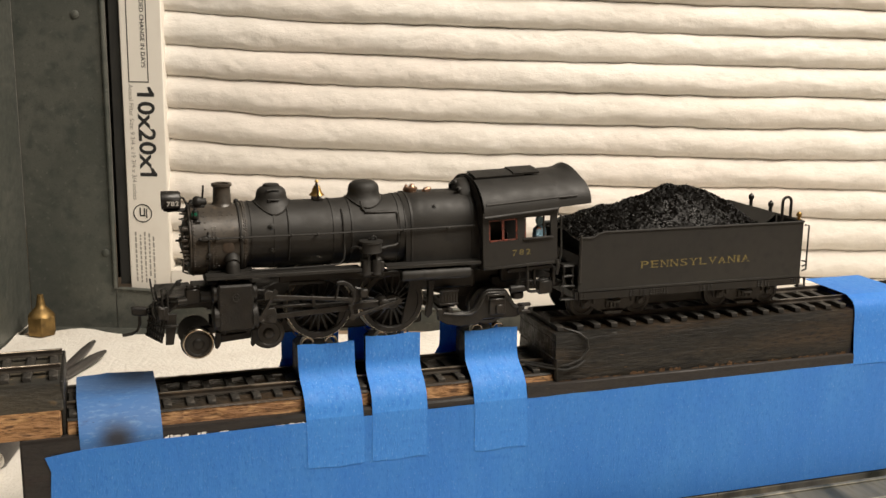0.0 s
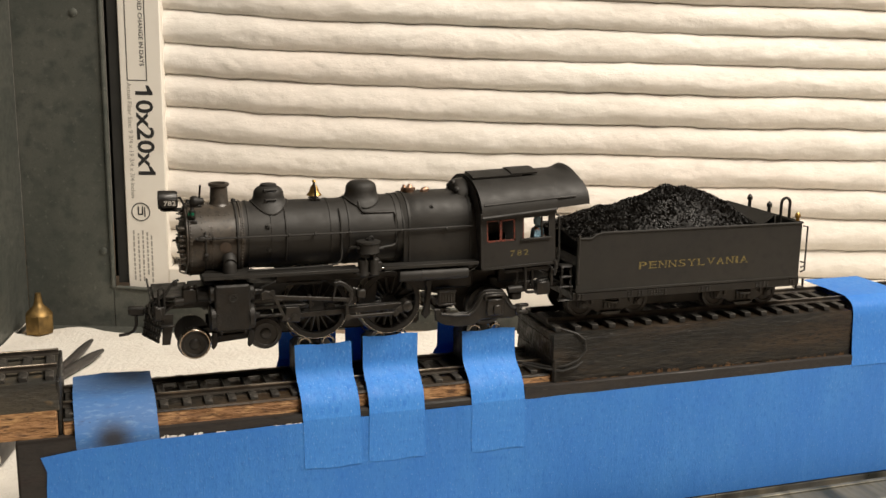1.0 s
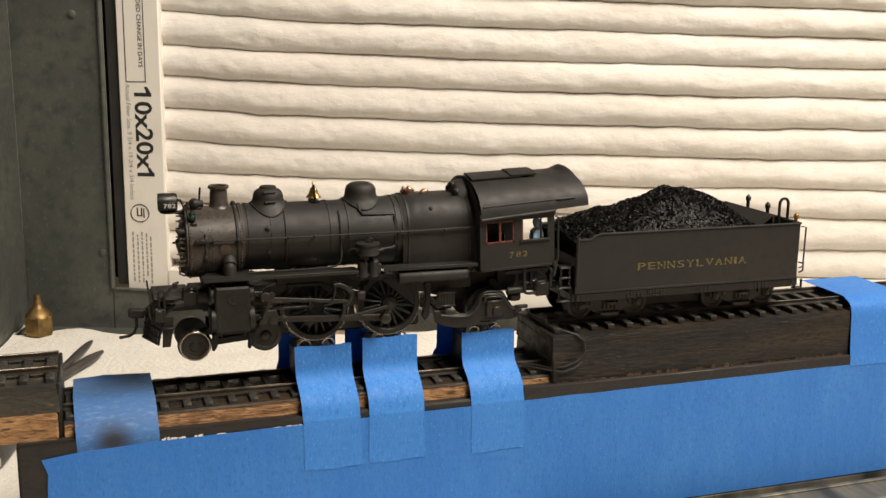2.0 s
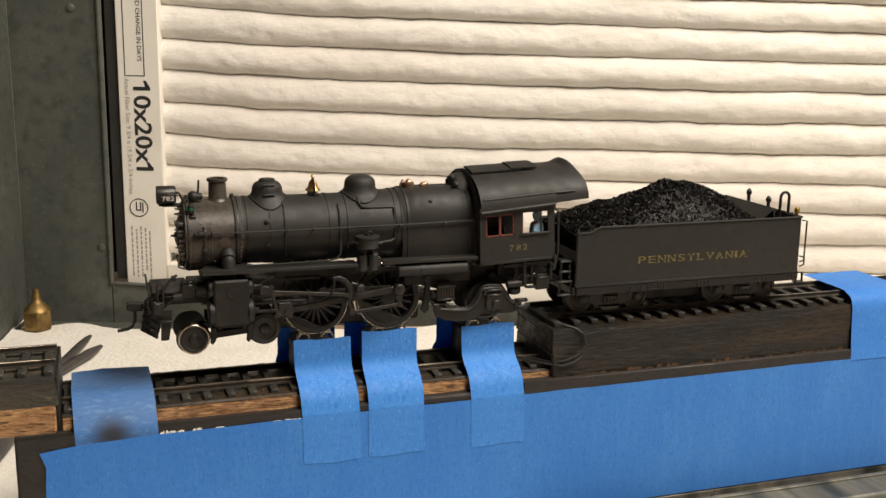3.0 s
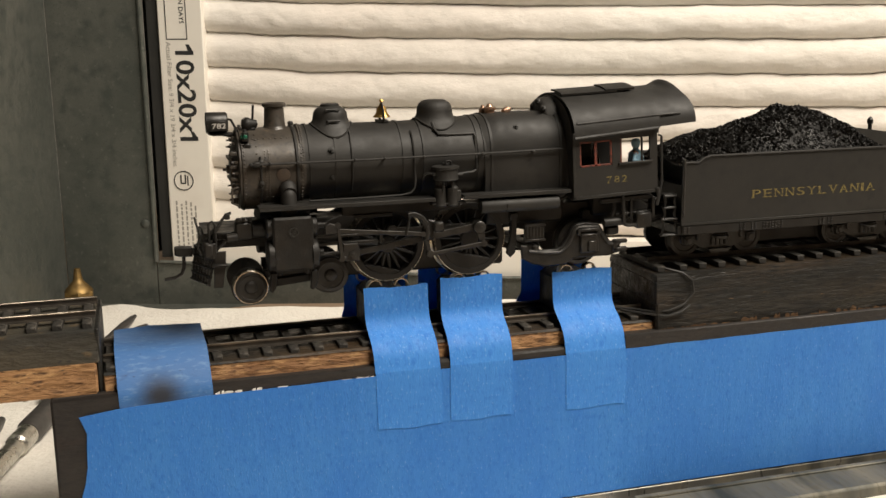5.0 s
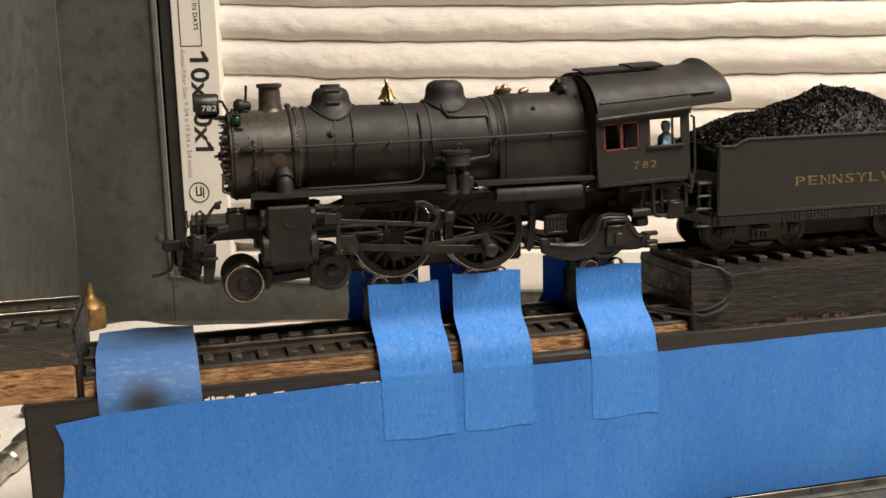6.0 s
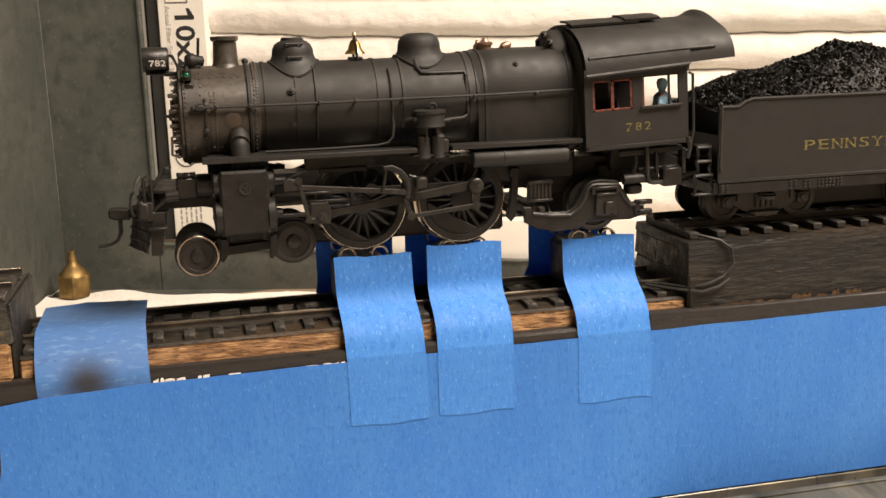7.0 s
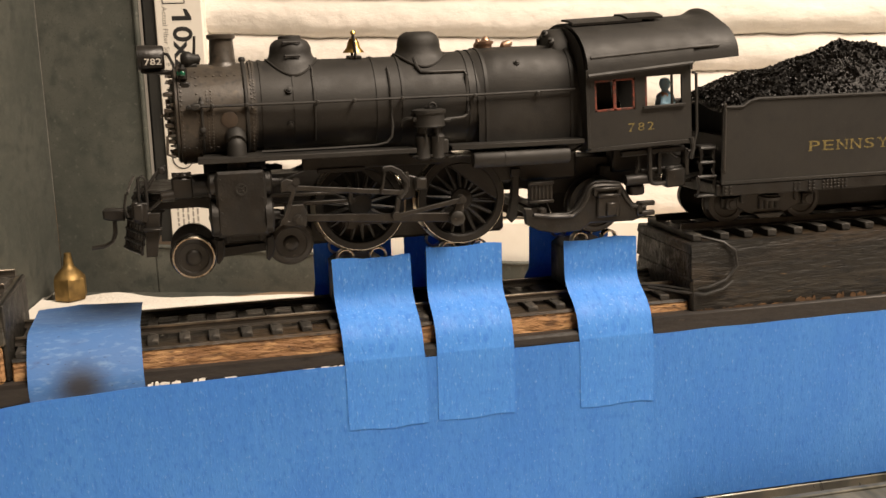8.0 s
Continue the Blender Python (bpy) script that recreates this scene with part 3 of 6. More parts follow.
    for x0, x1, high in ((-67, -55, 0.75), (-49, -47.5, 0.3), (-30, -20, 0.35), (96, 98, 0.5), (168, 173, 0.6)):
        x = x0
        while x < x1:
            w = rnd.uniform(0.8, 3.2)
            h0, h1 = high * rnd.uniform(0.0, 1.0) ** 2, high * rnd.uniform(0.1, 1.0)
            if h0 + h1 > high * 0.45:
                prism(bm, [(x, -11.6), (x + w, -11.6), (x + w * 1.05, -11.3 + h0), (x + w * 0.55, -11.3 + h1), (x + w * 0.1, -11.3 + h1 * 0.7)], -20.78, -20.62, "y")
            x += w * rnd.uniform(0.9, 1.5)
    part("torn_edging", bm, M_PAPER, b, "torn white paper flecks", kind="stuff")
    return b


def loose_board():
    bm = bmesh.new()
    box(bm, (230, -33, FLOOR_Z + 2.8), (330, 18, 5.0), 1.0)
    box(bm, (230, -27.0, FLOOR_Z + 5.6), (330, 2.2, 0.9), 0.3)
    solid("metal_tray", bm, M_PLINTH, (230, -33, FLOOR_Z), "streaked grey sheet metal tray edge before the test stand", "tray")


def track(x0, x1, top, name, label, ground, head):
    t = thing(name, ((x0 + x1) / 2, 0, ground), label, "model track", "track pieces")
    for y in (-8.25, 8.25):
        bm = bmesh.new()
        prism(bm, [(y - 1.1, top - 2.0), (y + 1.1, top - 2.0), (y + 1.0, top - 1.7), (y + 0.3, top - 1.45), (y + 0.3, top - 0.6), (y - 0.3, top - 0.6), (y - 0.3, top - 1.45), (y - 1.0, top - 1.7)], x0, x1, "x")
        r = part("rail", bm, M_RAIL, t)
        bm = bmesh.new()
        box(bm, ((x0 + x1) / 2, y, top - 0.3), (x1 - x0, 0.95, 0.6), 0.12)
        part("rail_head", bm, head, r)
    n = int((x1 - x0 - 3) / 7.5)
    rnd = random.Random(int(x0) + 500)
    bm = bmesh.new()
    box(bm, (0, 0, 0), (2.7, 30, 1.9), 0.2)
    for y in (-8.25, 8.25):
        for d in (-1.6, 1.6):
            box(bm, (0, y + d, 1.05), (1.5, 0.9, 0.5), 0.1)
    tie = finish(bm, "tie", M_TIE, (0, 0, 0))
    for k in range(n + 1):
        x = x0 + 2 + k * 7.5
        ob = new("tie", tie)
        ob.parent = t
        ob.matrix_basis = Matrix.Translation((Vector((x + rnd.uniform(-0.3, 0.3), rnd.uniform(-0.3, 0.3), top - 2.0 - 0.95)) - ORIGIN[t.name]) * MM) @ pose(0, 0, 0, 0, 0, rnd.uniform(-1.5, 1.5))
    return t


def roller_stand(x, first=None):
    if first is not None:
        return copy_thing(first, pose(x * MM, 0, 0))
    s = thing("roller_stand", (x, 0, 0), "black roller stand carrying a turning driving wheel", "roller stand", "roller stands")
    bm = bmesh.new()
    prism(bm, [(x - 7.0, 0.1), (x + 7.0, 0.1), (x + 7.0, 10.5), (x + 5, 12.0), (x - 5, 12.0), (x - 7.0, 10.5)], -6.8, 6.8, "y", 0.4)
    part("body", bm, M_FRAME, s)
    for y in (-8.3, 8.3):
        for d in (-4.2, 4.2):
            bm = bmesh.new()
            lathe(bm, (x + d, y - 1.2, 13.6), (0, 1, 0), [(0, 1.9), (0, 2.2), (0.3, 2.4), (2.1, 2.4), (2.4, 2.2), (2.4, 1.9), (2.0, 1.8), (0.4, 1.8), (0, 1.9)], 20, caps=False)
            part("roller", bm, M_CHROME, s, "bright steel roller")
    return s


def tape_strip(x0, x1, path, name="masking_tape", label="", mat=None, skew=0.0, group="", jag=0.0, seed=1):
    """A strip of tape x0..x1 wide that follows a line of (y, z), rounded by a smooth curve."""
    rnd = random.Random(seed)
    pts = [Vector((0, *p)) for p in path]
    fine = []
    for i in range(len(pts) - 1):
        p0, p1, p2, p3 = pts[max(i - 1, 0)], pts[i], pts[i + 1], pts[min(i + 2, len(pts) - 1)]
        for k in range(6):
            s = k / 6
            fine.append(0.5 * ((2 * p1) + (p2 - p0) * s + (2 * p0 - 5 * p1 + 4 * p2 - p3) * s * s + (3 * p1 - p0 - 3 * p2 + p3) * s ** 3))
    fine.append(pts[-1])
    grid = []
    n = 10
    for i in range(n + 1):
        row = []
        for j, p in enumerate(fine):
            q = j / (len(fine) - 1)
            x = x0 + (x1 - x0) * i / n + skew * q
            w = 0.22 * noise.noise(Vector((x * 0.12, p.z * 0.12, seed)))
            w *= 1.0 if p.z > -9 else 0.05
            end = jag * (2.2 * math.sin(i * 0.7 + seed) + rnd.uniform(-1, 1)) if j in (0, len(fine) - 1) else 0
            row.append((x, p.y + w - (0.10 * jag / 0.12 * (i / n) ** 4 if j == len(fine) - 1 else 0), p.z + end))
        grid.append(row)
    bm = bmesh.new()
    sheet(bm, grid[::-1], 0.12)
    return solid(name, bm, mat or M_TAPE, ((x0 + x1) / 2, path[-1][0], path[-1][1]), label, "masking tape", group)


def long_tape():
    rnd = random.Random(3)
    grid = []
    n, m = 90, 9
    for i in range(n + 1):
        x = -104 + 440 * i / n
        top = -11.6 + 1.4 * (x + 104) / 313 - 2.4 * math.exp(-(x + 104) / 18) + 0.25 * noise.noise(Vector((x * 0.08, 0, 4)))
        row = []
        for j in range(m + 1):
            q = j / m
            z = top + (-59.5 - top) * q
            xx = x + (rnd.uniform(-1.3, 1.3) + 2.2 * math.sin(q * 9) * 0.5 if i == 0 else 0)
            row.append((xx, -20.90 - 0.03 * noise.noise(Vector((x * 0.05, z * 0.08, 2))), z))
        grid.append(row)
    bm = bmesh.new()
    sheet(bm, grid[::-1], 0.15)
    solid("masking_tape", bm, M_TAPE, (100, -20.9, -60), "wide blue masking tape along the stand's front face", "masking tape")


# ---- locomotive ----
DR = 11.65           # driving wheel radius
AXLE = 27.0
HUB_R, HUB_F = 14.4, -12.1
CRANK = 4.7
ECC_R, ECC_A = 2.1, -85.0   # eccentric pin, behind the crank pin
ZB = 52.0            # boiler centre line


def spoked_wheel(parent, x, y, side):
    """One driving wheel in the plane y; side -1 is the near one."""
    bm = bmesh.new()
    lathe(bm, (x, y, AXLE), (0, side, 0), [(-1.4, 9.3), (-1.4, 10.6), (1.38, 10.6), (1.42, 11.4), (1.55, 11.25), (1.6, 9.7), (1.1, 9.3), (-1.4, 9.3)], 48, caps=False)
    rim = part("rim", bm, M_FRAME, parent)
    bm = bmesh.new()
    lathe(bm, (x, y, AXLE), (0, side, 0), [(-1.9, 10.6), (-1.9, 12.3), (-1.5, 12.4), (-1.1, 11.9), (-0.8, DR), (1.3, DR - 0.15), (1.4, DR - 0.5), (1.4, 10.6), (-1.9, 10.6)], 56, caps=False)
    part("tyre", bm, M_STEEL, parent, "steel tyre with a bright worn tread")
    bm = bmesh.new()
    for k in range(18):
        a = 2 * math.pi * k / 18
        d = Vector((math.cos(a), 0, math.sin(a)))
        p0 = Vector((x, y + side * 0.3, AXLE)) + d * 2.2
        p1 = Vector((x, y + side * 0.3, AXLE)) + d * 9.5
        rod(bm, p0, p1, 0.62, 0.42, 6)
    lathe(bm, (x, y, AXLE), (0, side, 0), [(-1.2, 3.0), (1.2, 3.0), (1.6, 2.6), (1.7, 1.2), (1.7, 0.05)], 24)
    part("spokes", bm, M_FRAME, parent)
    return rim


def wheelset(loco, x, weight, main):
    """An axle with two spoked wheels, crank pins and counterweights; pin drawn at angle 0."""
    bm = bmesh.new()
    rod(bm, (x, -8, AXLE), (x, 8, AXLE), 1.5)
    ob = part("driving_wheelset", bm, M_FRAME, loco, "spoked black driving wheels on one axle", (x, 0, AXLE))
    for side in (-1, 1):
        y = side * 8.6
        spoked_wheel(ob, x, y, side)
        bm = bmesh.new()
        turn = 0 if side == -1 else 90
        pts = []
        span = weight
        for i in range(15):
            a = radians(180 + turn - span + 2 * span * i / 14)
            pts.append((x + 9.5 * math.cos(a), AXLE + 9.5 * math.sin(a)))
        prism(bm, pts, y - 0.9, y + 1.15 * side if side > 0 else y + 0.9, "y", 0.2) if side > 0 else prism(bm, pts, y - 1.5, y + 0.9, "y", 0.2)
        part("counterweight", bm, M_FRAME, ob)
        bm = bmesh.new()
        a = radians(turn)
        px, pz = x + CRANK * math.cos(a), AXLE + CRANK * math.sin(a)
        lathe(bm, (px, y, pz), (0, side, 0), [(0.5, 1.9), (1.7, 1.9), (1.7, 0.9), (8.0 if main else 4.6, 0.9), (8.0 if main else 4.6, 0.05)], 16)
        part("crank_pin", bm, M_ROD, ob)
    if main:
        ex, ez = x + ECC_R * math.cos(radians(ECC_A)), AXLE + ECC_R * math.sin(radians(ECC_A))
        bm = bmesh.new()
        px, pz = x + CRANK, AXLE
        d = Vector((ex - px, 0, ez - pz))
        n = Vector((-d.z, 0, d.x)).normalized()
        poly = [(px - n.x * 1.5, pz - n.z * 1.5), (ex - n.x * 0.9, ez - n.z * 0.9), (ex + n.x * 0.9, ez + n.z * 0.9), (px + n.x * 1.5, pz + n.z * 1.5)]
        prism(bm, poly, -16.6, -15.4, "y", 0.15)
        lathe(bm, (px, -15.3, pz), (0, -1, 0), [(0, 1.9), (1.5, 1.9), (1.8, 1.5), (1.8, 0.05)], 18)
        lathe(bm, (ex, -15.3, ez), (0, -1, 0), [(0, 1.1), (1.4, 1.1), (1.4, 0.6), (2.9, 0.6), (2.9, 0.05)], 14)
        part("eccentric_crank", bm, M_ROD, ob)
    return ob


def flat_rod(bm, p0, p1, w0, w1, y0, y1, e0, e1):
    """A tapered bar with round ends of radius e0 and e1, in (x, z)."""
    d = Vector((p1[0] - p0[0], p1[1] - p0[1]))
    n = Vector((-d.y, d.x)).normalized()
    poly = [(p0[0] - n.x * w0, p0[1] - n.y * w0), (p1[0] - n.x * w1, p1[1] - n.y * w1), (p1[0] + n.x * w1, p1[1] + n.y * w1), (p0[0] + n.x * w0, p0[1] + n.y * w0)]
    prism(bm, poly, y0, y1, "y", 0.12)
    lathe(bm, (p0[0], y1 + 0.15, p0[1]), (0, -1, 0), [(0, e0), (y1 - y0 + 0.3, e0), (y1 - y0 + 0.3, 0.05)], 18)
    lathe(bm, (p1[0], y1 + 0.15, p1[1]), (0, -1, 0), [(0, e1), (y1 - y0 + 0.3, e1), (y1 - y0 + 0.3, 0.05)], 18)


MAIN_ROD = 40.2
XH_Z = 25.7
ECC_ROD = 17.2
LINK = (-1.4, 32.6)      # link pivot
LINK_ARM = 8.0
LEVER = (-28.6, 35.0)    # top of the combination lever


def running_gear(loco):
    gear = {}
    gear["rear"] = wheelset(loco, HUB_R, 58, True)
    gear["front"] = wheelset(loco, HUB_F, 40, False)
    bm = bmesh.new()
    flat_rod(bm, (HUB_F + CRANK, AXLE), (HUB_R + CRANK, AXLE), 0.75, 0.75, -12.6, -11.2, 1.7, 1.7)
    gear["side"] = part("side_rod", bm, M_ROD, loco, "grimy steel coupling rod", (HUB_R + CRANK, -12, AXLE))
    bm = bmesh.new()
    flat_rod(bm, (HUB_R + CRANK - MAIN_ROD, AXLE), (HUB_R + CRANK, AXLE), 0.85, 1.15, -15.0, -13.5, 1.5, 2.1)
    gear["main"] = part("main_rod", bm, M_ROD, loco, "grimy steel main rod", (HUB_R + CRANK, -14, AXLE))
    bm = bmesh.new()
    x = -26.0
    prism(bm, [(x - 3.4, XH_Z - 1.6), (x + 2.0, XH_Z - 2.0), (x + 2.4, XH_Z + 1.6), (x + 1.6, XH_Z + 3.6), (x - 2.8, XH_Z + 3.6)], -16.2, -12.4, "y", 0.3)
    lathe(bm, (x, -16.1, XH_Z), (0, -1, 0), [(0, 1.2), (0.6, 1.2), (0.7, 0.6), (1.2, 0.6), (1.2, 0.05)], 14)
    rod(bm, (x - 3, -14.2, XH_Z + 0.6), (x - 16, -14.2, XH_Z + 0.6), 0.55)
    rod(bm, (x - 2.0, -15.8, XH_Z - 0.6), (x - 4.6, -16.4, XH_Z - 0.8), 0.5)
    gear["crosshead"] = part("crosshead", bm, M_ROD, loco, "steel crosshead and piston rod", (x, -14, XH_Z))
    bm = bmesh.new()
    flat_rod(bm, (-ECC_ROD, 0), (0, 0), 0.5, 0.62, -18.0, -17.0, 1.0, 1.0)
    gear["ecc"] = part("eccentric_rod", bm, M_ROD, loco, "steel eccentric rod", (0, 0, 0))
    bm = bmesh.new()
    cx, cz = LINK
    tube(bm, [(cx - 1.2, -17.0, cz - 3.4), (cx - 0.2, -17.0, cz - 1.6), (cx, -17.0, cz), (cx - 0.2, -17.0, cz + 1.6), (cx - 1.0, -17.0, cz + 3.0)], 0.8, 8)
    prism(bm, [(cx - 2.0, cz - 3.4), (cx - 0.9, cz - 3.6), (cx - 0.6, cz - LINK_ARM), (cx - 1.8, cz - LINK_ARM + 0.2)], -17.6, -16.4, "y", 0.15)
    lathe(bm, (cx - 1.2, -16.2, cz - LINK_ARM), (0, -1, 0), [(0, 1.15), (1.6, 1.15), (1.8, 0.5), (2.0, 0.5), (2.0, 0.05)], 14)
    lathe(bm, (cx, -15.6, cz), (0, -1, 0), [(0, 1.0), (1.7, 1.0), (1.7, 0.05)], 12)
    gear["link"] = part("expansion_link", bm, M_ROD, loco, "curved steel expansion link", (cx, -17, cz))
    bm = bmesh.new()
    flat_rod(bm, (LEVER[0], LEVER[1] - 10.0), LEVER, 0.5, 0.55, -17.6, -16.6, 0.9, 0.9)
    gear["lever"] = part("combination_lever", bm, M_ROD, loco, "", (LEVER[0], -17, LEVER[1]))
    return gear


def plain_wheel(parent, x, y, z, r, side, mat=None):
    bm = bmesh.new()
    lathe(bm, (x, y, z), (0, side, 0), [(-1.6, 0.6), (-1.6, r + 0.7), (-1.2, r + 0.8), (-0.9, r - 0.1), (1.1, r - 0.2)], 36)
    w = part("wheel", bm, M_FRAME, parent)
    bm = bmesh.new()
    lathe(bm, (x, y, z), (0, side, 0), [(-1.0, r - 0.3), (-0.95, r + 0.34), (-0.8, r + 0.30), (1.30, r + 0.20), (1.42, r + 0.05), (1.42, r - 0.4)], 36, caps=False)
    part("tread", bm, mat or M_WHEEL, w, "bright worn steel tread" if mat else "")
    bm = bmesh.new()
    lathe(bm, (x, y + side * 1.3, z), (0, side, 0), [(-0.35, r - 0.2), (0.0, r - 0.12), (0.2, r - 0.35), (0.3, r - 1.2), (0.0, r - 1.5), (-0.1, 2.0), (0.3, 1.7), (0.55, 1.2), (0.6, 0.05)], 36)
    part("disc", bm, M_WHEEL, w, "dusty wheel face")
    return w


def rivets(bm, points, r=0.32):
    for p, d in points:
        lathe(bm, p, d, [(0, r), (r * 0.6, r * 0.75), (r * 0.8, 0.02)], 6)


def ring_rivets(x, zc, r, n, a0, a1):
    out = []
    for i in range(n):
        a = radians(a0 + (a1 - a0) * i / (n - 1))
        d = Vector((0, math.cos(a), math.sin(a)))
        out.append((Vector((x, 0, zc)) + d * r, d))
    return out


def section_sheet(bm, xs, shape, close=True):
    """Skins cross-sections: shape(x) gives (y, z) points."""
    rings = [[bm.verts.new((x, *p)) for p in shape(x)] for x in xs]
    n = len(rings[0])
    for r0, r1 in zip(rings, rings[1:]):
        for i in range(n if close else n - 1):
            bm.faces.new((r0[i], r0[(i + 1) % n], r1[(i + 1) % n], r1[i]))
    if close:
        bm.faces.new(rings[0][::-1])
        bm.faces.new(rings[-1])
    bmesh.ops.recalc_face_normals(bm, faces=bm.faces[:])


def boiler(loco):
    zs = ZB
    low = ZB - 0.9    # the smokebox is wider and hangs lower
    bm = bmesh.new()
    lathe(bm, (-55, 0, low), (1, 0, 0), [(0, 11.8), (0.3, 12.2), (18.0, 12.2)], 64)
    rivets(bm, ring_rivets(-54.2, low, 12.2, 44, 60, 300))
    rivets(bm, ring_rivets(-50.5, low, 12.2, 12, 120, 240))
    rivets(bm, ring_rivets(-37.6, low, 12.2, 44, 60, 300))
    for z, x0 in ((60.6, -53), (43.6, -53)):
        rivets(bm, [((x, -math.sqrt(12.2 ** 2 - (z - low) ** 2), z), (0, -math.sqrt(12.2 ** 2 - (z - low) ** 2), z - low)) for x in [x0 + 1.7 * i for i in range(9)]])
    # riveted rows beside the door ring and the stack
    sb = part("smokebox", bm, M_GRAPHITE, loco, "dusty graphite-grey riveted smokebox")
    bm = bmesh.new()
    lathe(bm, (-55, 0, low), (-1, 0, 0), [(0, 11.9), (0.5, 11.9), (0.9, 11.2), (0.9, 8.9), (1.3, 8.6), (2.3, 5.5), (2.7, 2.5), (2.8, 0.05)], 48)
    for k in range(20):
        a = 2 * math.pi * k / 20
        p = Vector((-56.0, 10.1 * math.cos(a), low + 10.1 * math.sin(a)))
        box(bm, p, (1.9, 0.9, 0.9), 0.2)
        rod(bm, p, p + Vector((-1.7, 0, 0)), 0.3, None, 6)
    for z in (low + 3, low - 3):
        box(bm, (-57.4, 1.0, z), (0.9, 14, 1.0), 0.2)
    rod(bm, (-57.4, -7.5, low + 4.4), (-57.4, -7.5, low - 4.4), 0.5)
    lathe(bm, (-57.6, 0, low), (-1, 0, 0), [(0, 1.3), (0.8, 1.2), (1.0, 0.4), (2.0, 0.4), (2.0, 0.02)], 14)
    for z in (low + 5.6, low + 1.8, low - 1.8, low - 5.6):
        box(bm, (-57.2, -9.4, z), (2.2, 1.2, 1.0), 0.2)
    tube(bm, [(-56.0, -10.4, low - 4.0), (-58.0, -10.6, low - 4.4), (-58.2, -10.6, low - 8.6), (-56.4, -10.2, low - 9.4)], 0.35)
    part("smokebox_door", bm, M_GRAPHITE, sb, "round smokebox door with dogs around its rim")
    bm = bmesh.new()
    lathe(bm, (-37.6, 0, zs), (1, 0, 0), [(0, 11.4), (0.0, 11.85), (1.3, 11.85), (1.3, 11.4)], 64, caps=False)
    bb = part("boiler_band", bm, M_DUST, loco, "pale dusty boiler band")
    bm = bmesh.new()
    rivets(bm, ring_rivets(-36.95, zs, 11.85, 60, 60, 300), 0.26)
    part("rivets", bm, M_GRAPHITE, bb, kind="stuff")
    bm = bmesh.new()
    lathe(bm, (-39.4, 0, low), (1, 0, 0), [(0, 12.1), (0.05, 12.45), (0.35, 12.7), (0.75, 12.7), (1.05, 12.45), (1.1, 12.1)], 64, caps=False)
    lathe(bm, (-38.85, 0, zs + 11.6), (0, 0, 1), [(0, 0.8), (0.7, 0.9), (1.2, 0.6), (1.3, 0.05)], 12)
    part("hoop", bm, M_BLACK, loco)
    bm = bmesh.new()
    tube(bm, [(-49.6, -12.55 * math.cos(radians(a)), low + 12.55 * math.sin(radians(a))) for a in (22, 10, 0, -12, -24, -36, -48)], 0.36, 7)
    for a in (14, -14):
        lathe(bm, (-49.6, -12.3 * math.cos(radians(a)), low + 12.3 * math.sin(radians(a))), (0, -math.cos(radians(a)), math.sin(radians(a))), [(0, 0.8), (0.9, 0.8), (1.2, 0.4), (1.3, 0.05)], 10)
    part("smokebox_pipe", bm, M_BLACK, loco)
    bm = bmesh.new()
    for x in (-48.2, -47.2):
        rivets(bm, ring_rivets(x, low, 12.2, 22, 150, 232), 0.24)
    part("rivets", bm, M_GRAPHITE, sb, kind="stuff")
    bm = bmesh.new()
    lathe(bm, (-36.4, 0, zs), (1, 0, 0), [(0, 11.65), (30, 11.65), (36, 11.75), (52.5, 12.5), (56, 12.6)], 72)
    b = part("boiler", bm, M_BLACK, loco, "black tapered boiler with thin lagging bands")
    for x, r in ((-35.2, 11.7), (-27.5, 11.66), (-7.0, 11.68), (-0.6, 11.85), (16.6, 12.55), (18.6, 12.65)):
        bm = bmesh.new()
        lathe(bm, (x, 0, zs), (1, 0, 0), [(0, r - 0.1), (0, r + 0.22), (0.75, r + 0.22), (0.75, r - 0.1)], 64, caps=False)
        part("band", bm, M_BLACK, b)

    def belpaire(x):
        q = max(0.0, min(1.0, (x - 18) / 6))
        out = []
        w, e = 12.6 + 0.5 * q, 2.0 + 0.7 * q
        for i in range(33):
            a = math.pi * i / 32
            c, s = math.cos(a), math.sin(a)
            out.append((w * math.copysign(abs(c) ** (2 / e), c), 52 + (12.7 + 0.6 * q) * abs(s) ** (2 / e)))
        out += [(-w, 45), (-w + 0.6, 38.5), (w - 0.6, 38.5), (w, 45)]
        return out
    bm = bmesh.new()
    section_sheet(bm, [18.8, 20, 21.5, 23, 24.5, 30, 38, 46.5], belpaire)
    fb = part("firebox", bm, M_BLACK, loco, "black square-shouldered firebox")
    for x in (20.6, 43.2):
        bm = bmesh.new()
        section_sheet(bm, [x, x + 0.8], lambda q, x=x: [(y * 1.02, 52 + (z - 52) * 1.02) for y, z in belpaire(x)])
        part("band", bm, M_BLACK, fb)
    # running boards
    for side in (-1, 1):
        bm = bmesh.new()
        box(bm, (-24.9, side * 14.0, 41.3), (52.8, 6.4, 0.6), 0.15)
        box(bm, (-24.9, side * 17.0, 41.0), (52.8, 0.5, 1.2), 0.12)
        box(bm, (28.0, side * 14.6, 41.5), (35, 5.4, 0.6), 0.15)
        box(bm, (28.0, side * 17.1, 41.2), (35, 0.5, 1.2), 0.12)
        box(bm, (6, side * 13.4, 39.4), (11, 5.0, 0.5), 0.1)
        part("running_board", bm, M_BLACK, loco)
        # added dark beams stand for the darkness below the boards and cover the wheel tops
        bm = bmesh.new()
        box(bm, (-8.0, side * 12.4, 38.9), (37, 1.4, 3.8), 0.3)
        box(bm, (-17.0, side * 13.0, 36.8), (12, 1.2, 1.2), 0.2)
